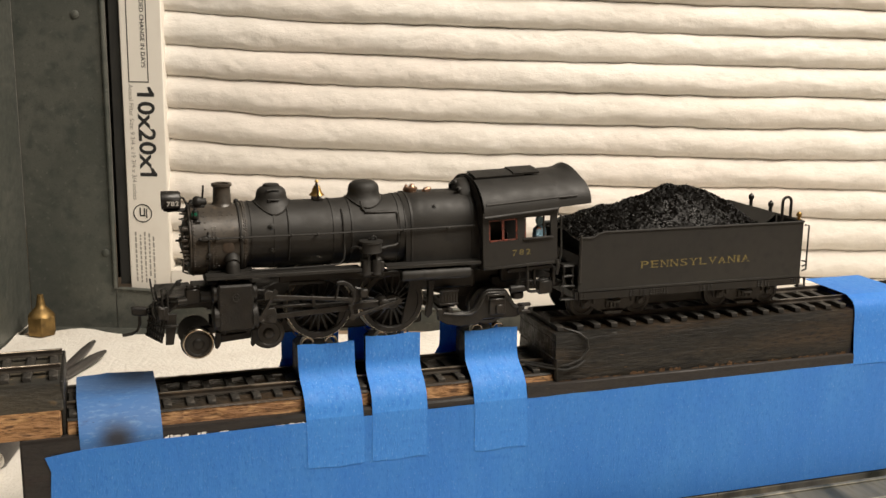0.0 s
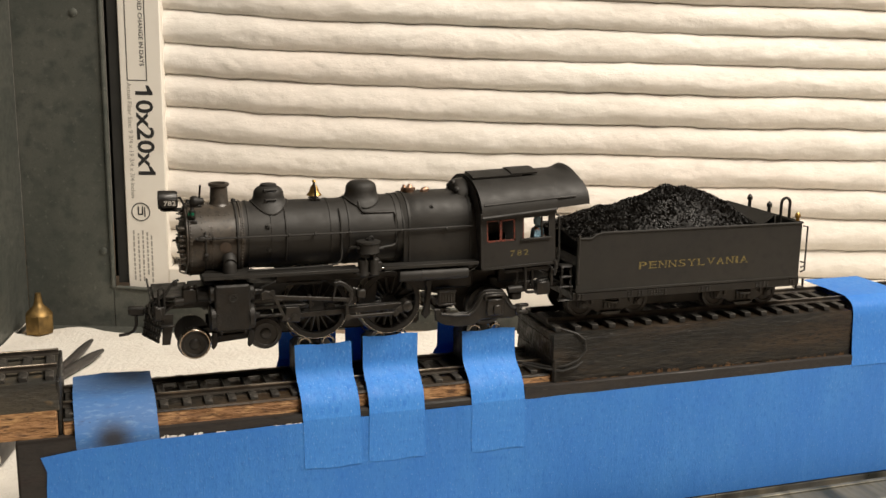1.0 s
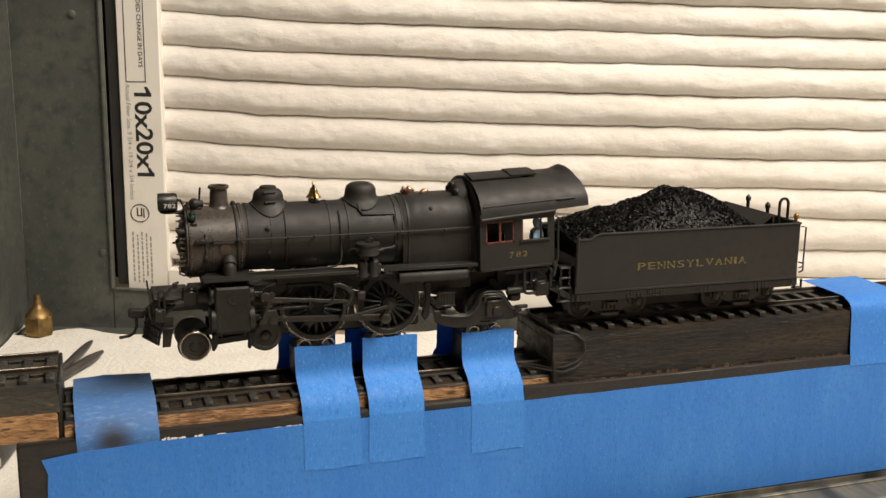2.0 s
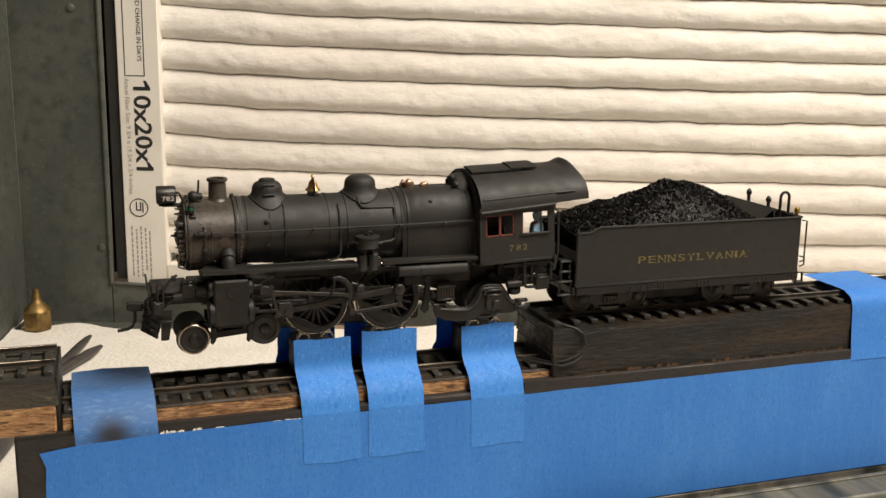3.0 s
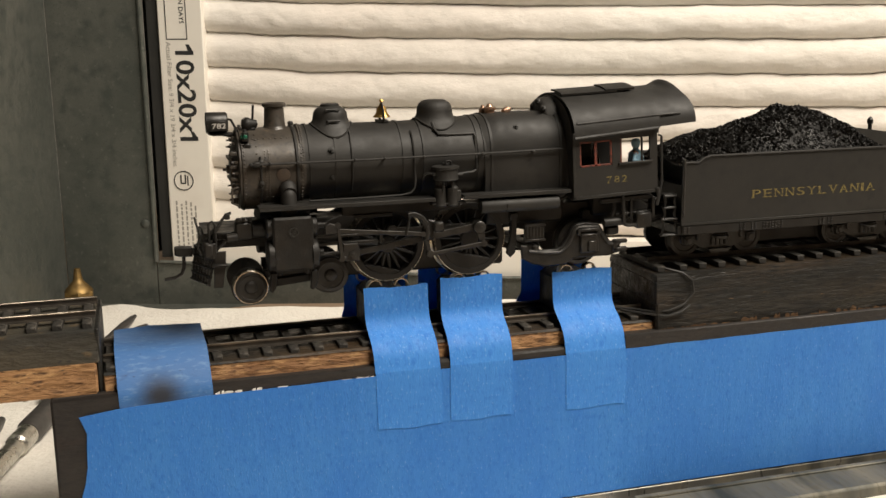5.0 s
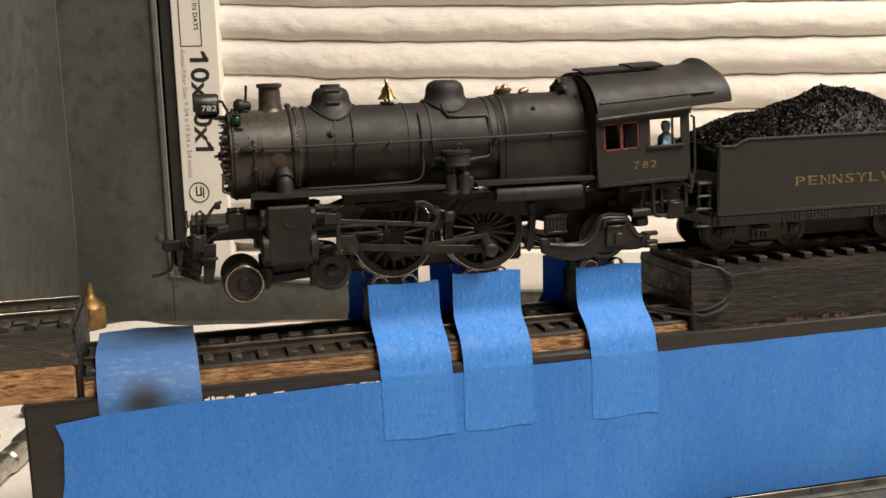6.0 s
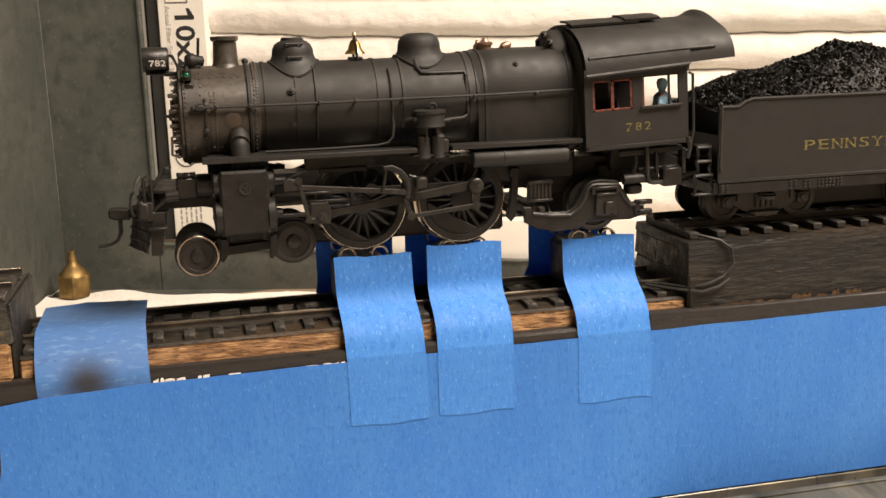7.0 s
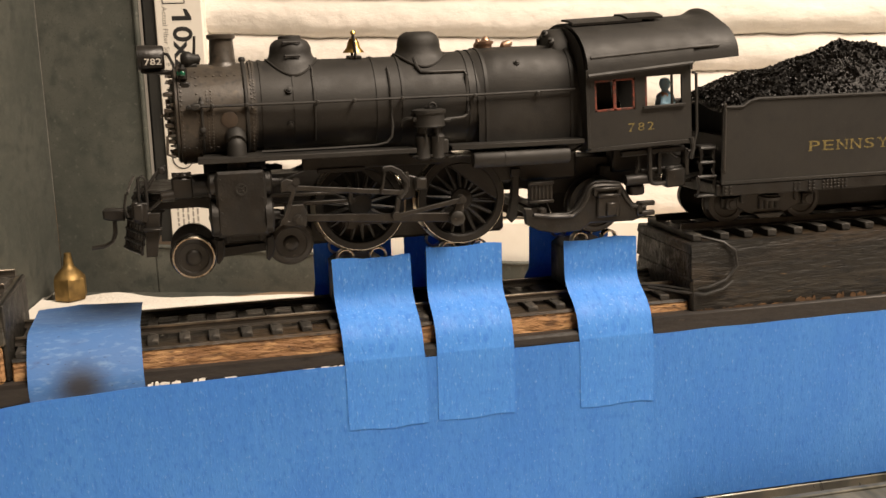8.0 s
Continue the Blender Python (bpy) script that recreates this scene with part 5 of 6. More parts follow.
    for x in (-47.4, -35.2):
        for y in (-11.4, 11.4):
            prism(bm, [(x - 1.0, zt + 2.6), (x + 0.8, zt + 2.6), (x + 1.1, zt + 0.4), (x + 0.5, zt - 2.2), (x - 0.6, zt - 3.6), (x - 1.3, zt - 3.0), (x - 1.1, zt - 0.6)], y - 1.0, y + 1.0, "y", 0.3)
    box(bm, (-41.5, -11.0, 21.4), (13, 1.6, 2.0), 0.3)
    for x in (-45.6, -37.6):
        rod(bm, (x, -13.6, 22.6), (x, -13.6, 20.6), 0.6)
    truck = part("leading_truck", bm, M_FRAME, loco)
    for x in (-54, -30):
        for side in (-1, 1):
            plain_wheel(truck, x, side * 8.5, zt - (1.9 if x < -40 else 0.0), 5.0 if x < -40 else 5.25, side, M_STEEL if x < -40 else None)
    # trailing truck
    bm = bmesh.new()
    for side in (-1, 1):
        y = side * 13.0
        poly = [(30.1, 24.2), (32.2, 24.0), (32.8, 22.4), (38.0, 22.2), (42.4, 22.2), (44.2, 23.2), (46.2, 26.4), (47.6, 29.0), (49.4, 30.0), (52, 30.2), (56.6, 29.6), (58.4, 27.0), (60.6, 23.6), (64.2, 23.0), (64.4, 20.0), (60.4, 18.8), (48.4, 19.0), (45.4, 17.1), (39.0, 16.9), (34.0, 18.0), (30.6, 19.8)]
        prism(bm, poly, y - 0.9, y + 0.9, "y", 0.3)
    box(bm, (33.5, 0, 23), (4, 26, 2.5), 0.4)
    tr = part("trailing_truck", bm, M_FRAME, loco, "curved cast trailing truck frame")
    for side in (-1, 1):
        bm = bmesh.new()
        y = side * 14.0
        lip = [(32.6, 22.3), (38, 21.5), (43.2, 21.3), (45.4, 22.8), (46.9, 25.0), (48.2, 28.0), (49.4, 28.8), (51.3, 28.9), (56.2, 28.6), (57.4, 27.2), (58.4, 25.2), (60.3, 22.9), (64.0, 22.6)]
        tube(bm, [(a, y, b) for a, b in lip], 0.55, 6)
        box(bm, (53.2, y + side * 0.3, 23.6), (6.4, 1.0, 6.4), 0.4)
        box(bm, (53.8, y + side * 1.0, 22.6), (2.8, 1.0, 3.6), 0.3)
        box(bm, (53.1, y + side * 0.7, 26.2), (6.0, 0.8, 0.8), 0.2)
        box(bm, (52.8, y + side * 0.4, 28.0), (7.6, 1.4, 0.9), 0.25)
        for dx in (-3.4, 3.4):
            box(bm, (52.8 + dx, y + side * 0.4, 27.2), (1.0, 1.4, 2.0), 0.25)
        for z in (20.8, 23.4):
            box(bm, (64.0, y - side * 0.2, z), (5.0, 1.6, 1.3), 0.3)
        box(bm, (62.2, y - side * 0.2, 22.1), (1.6, 1.6, 3.6), 0.3)
        lathe(bm, (35.2, y - side * 1.0, 22.0), (0, 0, 1), [(0, 1.2), (1.6, 1.2), (1.9, 0.7), (2.2, 0.05)], 12)
        part("axle_box", bm, M_ROD, tr)
    for side in (-1, 1):
        plain_wheel(tr, 51.4, side * 8.5, UP + 7.3, 7.2, side)
    # brake hangers, springs, ash pan
    for side in (-1, 1):
        bm = bmesh.new()
        y = side * 10.2
        prism(bm, [(28.0, 33.6), (30.0, 33.6), (29.6, 28.0), (29.2, 21.6), (27.6, 20.0), (26.4, 21.4), (27.4, 26.0)], y - 1.0, y + 1.0, "y", 0.3)
        box(bm, (28.8, y - 0.6, 33.2), (2.8, 1.0, 2.4), 0.3)
        part("brake_hanger", bm, M_FRAME, loco)
    for side in (-1, 1):
        bm = bmesh.new()
        y = side * 13.2
        box(bm, (34.9, y, 30.4), (6.8, 1.6, 1.0), 0.2)
        box(bm, (34.9, y, 25.6), (6.8, 1.6, 0.8), 0.2)
        box(bm, (34.9, y * 0.95, 28.0), (6.6, 1.2, 5.2), 0.2)
        for i in range(6):
            rod(bm, (32.3 + i * 1.05, y, 30.4), (32.3 + i * 1.05, y, 25.4), 0.3, None, 6)
        part("spring_rack", bm, M_ROD, loco)


def cab(loco):
    """Cab tilted up slightly towards its rear."""
    turn = Matrix.Translation((46, 0, 38)) @ Matrix.Rotation(radians(-2.3), 4, "Y") @ Matrix.Translation((-46, 0, -38))
    x0, x1, zl, zh = 46.2, 75.2, 38.2, 58.6
    root = None

    def make(name, bm, mat, parent, label=""):
        bmesh.ops.transform(bm, matrix=turn, verts=bm.verts[:])
        return part(name, bm, mat, parent, label)

    # side walls round the two windows
    w1, w2 = (48.6, 59.6, 48.2, 56.2), (62.4, 72.6, 48.6, 56.2)
    bm = bmesh.new()
    for side in (-1, 1):
        y = side * 17.3
        cols = [(x0, w1[0]), (w1[1], w2[0]), (w2[1], x1)]
        for a, b in cols:
            box(bm, ((a + b) / 2, y, (zl + zh) / 2), (b - a, 0.7, zh - zl))
        # added panel shuts the far rear window so the near front one looks dark
        if side > 0:
            box(bm, ((w2[0] + w2[1]) / 2, y, (w2[2] + w2[3]) / 2), (w2[1] - w2[0], 0.7, w2[3] - w2[2]))
        for w in (w1, w2):
            box(bm, ((w[0] + w[1]) / 2, y, (zl + w[2]) / 2), (w[1] - w[0], 0.7, w[2] - zl))
            box(bm, ((w[0] + w[1]) / 2, y, (zh + w[3]) / 2), (w[1] - w[0], 0.7, zh - w[3]))
    bmesh.ops.remove_doubles(bm, verts=bm.verts[:], dist=0.001)
    prism(bm, [(17.2, 53)] + [(17.4 * math.cos(math.pi * i / 20), 57.4 + 12.6 * math.sin(math.pi * i / 20) ** 0.86) for i in range(21)] + [(-17.2, 53)], 46.2, 47.0, "x")
    box(bm, (46.6, -15.6, 46), (0.8, 3.0, 15))
    box(bm, (46.6, 15.6, 46), (0.8, 3.0, 15))
    box(bm, (60, 0, 38.4), (28, 34, 0.8))
    root = make("cab", bm, M_BLACK, loco, "black steel cab with two side windows")
    # bottom angle and beads
    for side in (-1, 1):
        bm = bmesh.new()
        box(bm, ((x0 + x1) / 2, side * 17.75, zl + 0.5), (x1 - x0, 0.3, 1.0), 0.08)
        box(bm, (x0 + 0.4, side * 17.75, 48.5), (0.8, 0.3, 20), 0.08)
        for i in range(16):
            rivets(bm, [((x0 + 1 + i * 1.8, side * 17.9, zl + 0.5), (0, side, 0))], 0.14)
        make("beading", bm, M_BLACK, root)
    # sashes
    for side in (-1, 1):
        bm = bmesh.new()
        y = side * 17.25
        for a, b, c, d in ((w1[0], w1[0] + 0.6, w1[2], w1[3]), (w1[1] - 0.6, w1[1], w1[2], w1[3]), ((w1[0] + w1[1]) / 2 - 0.45, (w1[0] + w1[1]) / 2 + 0.45, w1[2], w1[3]),
                           (w1[0], w1[1], w1[2], w1[2] + 0.6), (w1[0], w1[1], w1[3] - 0.5, w1[3]), (w2[0], w2[0] + 0.6, w2[2], w2[3])):
            box(bm, ((a + b) / 2, y, (c + d) / 2), (b - a, 0.5, d - c), 0.08)
        make("window_sash", bm, M_RED, root, "red-painted window sash")
        bm = bmesh.new()
        box(bm, ((w2[0] + w2[1]) / 2, side * 17.9, w2[2] - 0.2), (w2[1] - w2[0] + 1.6, 1.2, 0.7), 0.15)
        box(bm, (w2[1] - 2.6, side * 17.2, (w2[2] + w2[3]) / 2), (0.6, 0.6, w2[3] - w2[2]), 0.1)
        make("window_sill", bm, M_BLACK, root)
    # backhead
    bm = bmesh.new()
    lathe(bm, (47, 0, 52), (1, 0, 0), [(0, 12), (8.5, 11.6), (9.5, 10.6), (9.6, 0.05)], 40)
    box(bm, (54, 0, 44), (10, 20, 12), 0.5)
    for y, z in ((-4, 56), (4, 55), (-7, 50), (0, 49), (6, 47)):
        rod(bm, (56, y, z), (59, y, z), 0.6)
    make("backhead", bm, M_FRAME, root)
    # arched roof
    crest = 70.3

    def roof(x, lift=0.0, n=28, drop=0.0, wide=18.9):
        out = []
        for i in range(n + 1):
            a = math.pi * i / n
            c, s = math.cos(a), math.sin(a)
            y = wide * c
            out.append((x, y, 57.6 + drop + (crest + lift - 57.6 - drop) * abs(s) ** 0.86))
        return out
    bm = bmesh.new()
    rows = [roof(x, drop=1.3 * (x - 45.4) / 30) for x in (46.4, 47, 52, 60, 68, 75.4)]
    for q, lf in ((0.0, 0.0), (0.35, 0.0), (0.6, 0.05), (0.74, 0.35), (0.84, 1.0), (0.92, 1.55), (1.0, 1.7)):
        d = 1.5 + 0.5 * q
        row = roof(0, 0.0, drop=d, wide=18.9 - d * 0.42)
        rows.append([(75.6 + (9.9 + 2.9 * abs(y) / 18) * q, y, z + lf * max(0.0, 1 - (y / 10.5) ** 2)) for _, y, z in row])
    sheet(bm, rows, 0.5)
    rf = make("roof", bm, M_BLACK, root, "arched black cab roof with a flared rear edge")
    for side in (-1, 1):
        bm = bmesh.new()
        tube(bm, [(46.4, side * 19.2, 57.6), (75, side * 19.2, 58.9)], 0.55, 6)
        line = []
        for x in (47.5, 55, 65, 75, 83):
            c, low = math.sqrt(1 - 0.27 ** 2), 57.6 + 1.3 * (min(x, 76) - 45.4) / 30
            line.append((x, side * (18.9 * c + 0.42 - (0.35 if x > 76 else 0)), low + (crest - low) * 0.27 ** 0.86 + 0.3))
        tube(bm, line, 0.42, 6)
        box(bm, (46.2, side * 19.0, 58.2), (0.8, 0.6, 2.0), 0.1)
        box(bm, (74.6, side * 19.0, 58.2), (0.8, 0.6, 2.0), 0.1)
        make("gutter", bm, M_BLACK, rf)
    bm = bmesh.new()
    for a, b, lift in ((47.0, 66.0, 0.0), (62.0, 72.0, 0.5)):
        rows = [[(x, -8.4 + 9.0 * j / 6, 57.6 + 13.2 * (1 - ((-8.4 + 9.0 * j / 6) / 18.9) ** 2) ** 0.43 + 0.45 + lift) for j in range(7)] for x in (a, (a + b) / 2, b)]
        sheet(bm, [r[::-1] for r in rows], 0.6)
    make("roof_hatch", bm, M_BLACK, rf)
    bm = bmesh.new()
    lathe(bm, (41.2, 0, 61.6), (1, 0, 0), [(0, 6.5), (0.5, 7.3), (1.4, 7.9), (5.2, 8.0)], 36)
    for k, (y, z) in enumerate(((-4.5, 67.6), (0, 69.5), (4.5, 67.6))):
        lathe(bm, (41.6, y - 1.2, z - 1.4), (-0.3, -0.8, 0.6), [(0, 0.9), (1.2, 0.9), (1.4, 0.4), (2.0, 0.4), (2.0, 0.02)], 10)
    make("turret_cover", bm, M_BLACK, root)
    # rear handrails and steps
    for side in (-1, 1):
        bm = bmesh.new()
        y = side * 17.8
        tube(bm, [(75.6, y, 56.4), (76.6, y, 56.0), (76.6, y, 41.5), (75.4, y, 36.5), (74.0, y, 36.0)], 0.4)
        tube(bm, [(75.0, y, 39.6), (75.4, y, 37.0), (74.6, y, 34.0)], 0.7)
        make("grab_rail", bm, M_BLACK, root)
    for side in (-1, 1):
        bm = bmesh.new()
        y = side * 14.6
        tube(bm, [(61, y, 38.0), (61.4, y, 33.8), (60.4, y, 31.0)], 0.55)
        lathe(bm, (60, y, 29.4), (1, 0, 0), [(-2.5, 0.05), (-2.5, 1.4), (4.5, 1.4), (4.5, 0.05)], 14)
        tube(bm, [(63.9, y * 1.1, 38.0), (63.9, y * 1.1, 29.4), (64.4, y * 1.1, 28.3), (65.4, y * 1.1, 28.0), (68.6, y * 1.1, 28.0)], 0.6)
        box(bm, (70.8, y * 1.05, 29.2), (5.4, 3.4, 5.0), 0.4)
        lathe(bm, (61.4, y * 0.8, 25.0), (0, 0, 1), [(0, 0.05), (0, 2.2), (0.4, 2.5), (2.2, 2.5), (2.6, 2.0), (4.0, 1.4)], 20)
        box(bm, (67, y, 33.2), (1.0, 2.0, 6), 0.2)
        box(bm, (70.6, y, 30.6), (4.0, 2.4, 3.2), 0.4)
        box(bm, (74.6, y, 33.0), (1.2, 2.4, 7), 0.2)
        rod(bm, (62, y, 31.6), (74, y, 31.8), 0.5)
        tube(bm, [(70, y, 36), (72, y, 34.4), (78, y * 0.8, 33.6), (83, y * 0.8, 33.4)], 0.5)
        box(bm, (65.5, y, 36.5), (18, 1.6, 1.6), 0.3)
        # added dark block, no real fitting: closes the see-through space under the cab
        box(bm, (66, y * 0.5, 34.2), (20, 5.0, 6.4), 0.5)
        make("under_cab_gear", bm, M_FRAME, root)
    slab_lettering("782", 2.1, 1.75, 0.9, M_GOLD, root, turn_mm(turn) @ pose(0.06105, -0.01768, 0.0436, 90, 0, 0), "gold road number")
    # driver figure
    bm = bmesh.new()
    lathe(bm, (69.0, -13.0, 42.0), (0, 0, 1), [(0, 2.2), (4, 2.6), (7.5, 2.7), (9.6, 2.3), (10.6, 1.0), (11.0, 0.9), (11.6, 1.3), (12.8, 1.5), (13.8, 1.2), (14.2, 0.05)], 14)
    tube(bm, [(68.0, -14.6, 51.4), (66.9, -16.2, 49.4), (68.6, -17.4, 48.9)], 0.85, 8)
    bmesh.ops.transform(bm, matrix=turn @ Matrix.Translation((1.4, 0.8, -0.9)), verts=bm.verts[:])
    solid("toy_figure", bm, M_FIGURE, (69, -13, 42), "small painted figure in pale blue at the cab window", "figurine")
    bm = bmesh.new()
    box(bm, (69.0, -13.0, 40.4), (5, 5, 3.2), 0.3)
    make("seat_box", bm, M_FRAME, root)
    return root


def turn_mm(m):
    out = m.copy()
    out.translation = m.translation * MM
    return out


def locomotive():
    loco = thing("locomotive", (0, 0, UP), "black weathered model steam locomotive standing on roller stands", "locomotive")
    boiler(loco)
    front_end(loco)
    cab(loco)
    gear = running_gear(loco)
    return loco, gear


# ---- tender ----
def tender():
    t = thing("tender", (132, 0, UP), "black weathered model coal tender lettered in gold", "tender")
    x0, x1, zl, zt = 84.0, 181.5, 27.6, 50.0
    bm = bmesh.new()
    for y in (-17.2, 17.2):
        s = -1 if y < 0 else 1
        prism(bm, [(x0, zl), (x1, zl), (x1, zt), (94.0, zt), (91.6, zt - 0.6), (89.6, zt - 1.9), (x0, zt - 1.9)], y - 0.35, y + 0.35, "y", 0.12)
    box(bm, (x1 - 0.3, 0, (zl + zt) / 2), (0.7, 34.0, zt - zl), 0.15)
    box(bm, (173, 0, 46.6), (16.8, 34.0, 0.8))
    box(bm, (134, 0, 38), (95, 34.0, 4))
    body = part("tank", bm, M_TENDER, t, "black tender tank with a rolled top bead")
    bm = bmesh.new()
    for y in (-17.65, 17.65):
        tube(bm, [(x0, y, zt - 1.9), (89.6, y, zt - 1.9), (91.6, y, zt - 0.6), (94, y, zt), (140, y, zt), (x1, y, zt)], 0.4, 8)
        box(bm, ((x0 + x1) / 2, y, zl + 0.4), (x1 - x0, 0.3, 0.9), 0.08)
        for i in range(52):
            s = -1 if y < 0 else 1
            rivets(bm, [((x0 + 1.2 + i * 1.85, y + s * 0.15, zl + 0.4), (0, s, 0))], 0.13)
    tube(bm, [(x1 + 0.2, -17.5, zt), (x1 + 0.2, 17.5, zt)], 0.4, 8)
    part("bead", bm, M_TENDER, body)
    # front plate takes the darker underframe colour to deepen the shade behind the cab
    bm = bmesh.new()
    box(bm, (x0 + 9.0, 0, 37), (0.7, 33.4, 19), 0.15)
    box(bm, (x0 + 4.4, 0, 28.2), (9.0, 33.4, 0.8), 0.15)
    part("front_plate", bm, M_FRAME, body)
    # slope sheet at the bunker's rear and front coal gate
    bm = bmesh.new()
    rows = [[(160 + 9 * q, y, 46.5 + 7.0 * q) for q in (0, 0.5, 1)] for y in (-16.6, 0, 16.6)]
    sheet(bm, rows, 0.6)
    box(bm, (169.2, 0, 50.0), (0.7, 33.2, 6.6), 0.1)
    part("bunker_plate", bm, M_TENDER, body)
    bm = bmesh.new()
    box(bm, (92, 0, 42.6), (0.8, 32, 13), 0.2)
    part("coal_board", bm, M_TENDER, body)
    slab_lettering("PENNSYLVANIA", 2.75, 3.15, 1.05, M_GOLD, body, pose(0.1335, -0.01760, 0.0366, 90, 0, 0), "faded gold slab-serif lettering")
    # sill and underframe
    bm = bmesh.new()
    for y in (-16.4, 16.4):
        box(bm, ((x0 + x1) / 2, y * 1.035, 25.9), (x1 - x0 - 1, 1.2, 3.0), 0.15)
        f, sd = y * 1.035 + (-0.6 if y < 0 else 0.6), (-1 if y < 0 else 1)
        for x in (86.0, 106.6, 111.0, 137.0, 140.4, 163.0, 166.4, 178.6):
            for dx in (-0.7, 0.7):
                for dz in (-0.9, 0.0, 0.9):
                    box(bm, (x + dx, f + sd * 0.1, 25.9 + dz), (0.8, 0.4, 0.5), 0.1)
        for i in range(7):
            for k in range(3):
                box(bm, (114.6 + i * 1.15, f + sd * 0.1, 25.0 + k * 0.9), (0.7, 0.4, 0.55), 0.1)
    box(bm, ((x0 + x1) / 2, 0, 26.4), (x1 - x0, 24, 2.2), 0.3)
    box(bm, (131, 0, 22.0), (36, 14, 8.5), 0.6)
    box(bm, (x1, 0, 26.0), (2.0, 34, 3.2), 0.3)
    box(bm, (x0, 0, 26.0), (2.0, 34, 3.2), 0.3)
    part("underframe", bm, M_FRAME, t)
    # trucks
    for cx in (101.5, 160.0):
        bm = bmesh.new()
        za = UP + 5.2
        for y in (-11.2, 11.2):
            s = -1 if y < 0 else 1
            prism(bm, [(cx - 14.0, za + 1.6), (cx - 9, za + 2.0), (cx - 5, za + 3.4), (cx + 5, za + 3.4), (cx + 9, za + 2.0), (cx + 14.0, za + 1.6), (cx + 14.0, za - 1.0), (cx + 9.4, za - 1.2), (cx + 5, za - 3.2), (cx - 5, za - 3.2), (cx - 9.4, za - 1.2), (cx - 14.0, za - 1.0)], y - 0.5, y + 0.5, "y", 0.25)
            for d in (-11.6, 11.6):
                box(bm, (cx + d, y + s * 0.9, za + 0.3), (3.2, 1.4, 3.4), 0.4)
                lathe(bm, (cx + d, y + s * 1.5, za + 0.2), (0, s, 0), [(0, 1.2), (0.5, 1.0), (0.5, 0.02)], 12)
            for k in range(4):
                lathe(bm, (cx - 2.4 + k * 1.6, y + s * 0.7, za - 1.8), (0, 0, 1), [(0, 0.75), (3.6, 0.75)], 8)
            for d in (-6.5, 6.5):
                rod(bm, (cx + d, y, za - 2.6), (cx + d, y, za + 3.6), 0.4)
        box(bm, (cx, 0, za + 2.4), (5, 22, 2.4), 0.4)
        for y in (-11.2, 11.2):
            sd = -1 if y < 0 else 1
            prism(bm, [(cx - 4.6, za - 3.0), (cx + 4.6, za - 3.0), (cx + 3.0, za - 4.4), (cx - 3.0, za - 4.4)], y - 0.2, y + sd * 1.6, "y", 0.2)
            lathe(bm, (cx, y + sd * 1.3, za + 0.6), (0, 0, 1), [(0, 2.6), (0.9, 2.9), (1.2, 2.2), (1.6, 2.4), (2.0, 0.1)], 16)
            for d in (-8.2, 8.2):
                box(bm, (cx + d, y + sd * 0.9, za + 2.2), (1.1, 1.0, 4.2), 0.25)
        tr = part("tender_truck", bm, M_WHEEL, t, "dusty cast tender truck frame")
        for d in (-11.6, 11.6):
            for s in (-1, 1):
                plain_wheel(tr, cx + d, s * 8.4, za, 5.2, s)
    # front step, hand brake gear
    for y in (-15.8, 15.8):
        bm = bmesh.new()
        for z0, z1, w in ((33.6, 37.4, 2.0), (29.8, 33.6, 2.1), (24.6, 29.8, 2.6)):
            c = 80.6
            tube(bm, [(c - w, y, z1), (c - w * 0.8, y, (z0 + z1) / 2), (c - w, y, z0), (c + w, y, z0), (c + w * 0.8, y, (z0 + z1) / 2), (c + w, y, z1), (c - w, y, z1)], 0.5, 6)
            box(bm, (c, y * 0.95, z0), (w * 2, 2.4, 0.6), 0.12)
        box(bm, (80.6, y * 0.9, 37.8), (5.0, 3.4, 0.8), 0.2)
        part("front_step", bm, M_FRAME, t)
    for y in (-17.9, 17.9):
        for pts in ([(84.6, y * 0.98, 49.0), (84.2, y * 1.03, 48.8), (84.2, y * 1.03, 31.5), (84.8, y * 0.98, 31.0)],
                    [(182.0, y * 0.98, 48.6), (183.8, y, 48.4), (183.8, y, 32.5), (182.2, y * 0.98, 31.8)],
                    [(182.4, y * 0.95, 34), (184.6, y * 0.95, 33.4), (184.6, y * 0.95, 30.4), (182.8, y * 0.95, 29.8)]):
            bm = bmesh.new()
            tube(bm, pts, 0.36)
            part("grab_iron", bm, M_WHEEL, t)
        bm = bmesh.new()
        tube(bm, [(181.4, y * 0.95, 27), (181.2, y * 0.95, 23.4), (184.4, y * 0.95, 23.4), (184.2, y * 0.95, 27)], 0.5)
        box(bm, (182.8, y * 0.93, 23.4), (3.6, 3.0, 0.6), 0.1)
        part("rear_step", bm, M_FRAME, t)
    # rear deck posts, hook, marker
    bm = bmesh.new()
    for x, y, h in ((174.0, 8.0, 58.4), (178.0, 0.0, 56.4)):
        lathe(bm, (x, y, 47), (0, 0, 1), [(0, 1.2), (0.6, 0.8), (h - 50.2, 0.7), (h - 50, 1.1), (h - 48.6, 1.1), (h - 48.0, 0.6), (h - 47.4, 0.02)], 14)
    part("deck_post", bm, M_FRAME, t)
    bm = bmesh.new()
    tube(bm, [(177.9, -8.0, 47), (177.9, -8.0, 56.4)] + arc((179.9, 56.4), 2.0, 180, 0, 8, "xz", -8.0) + [(181.9, -8.0, 47)], 0.6)
    part("deck_hook", bm, M_FRAME, t)
    bm = bmesh.new()
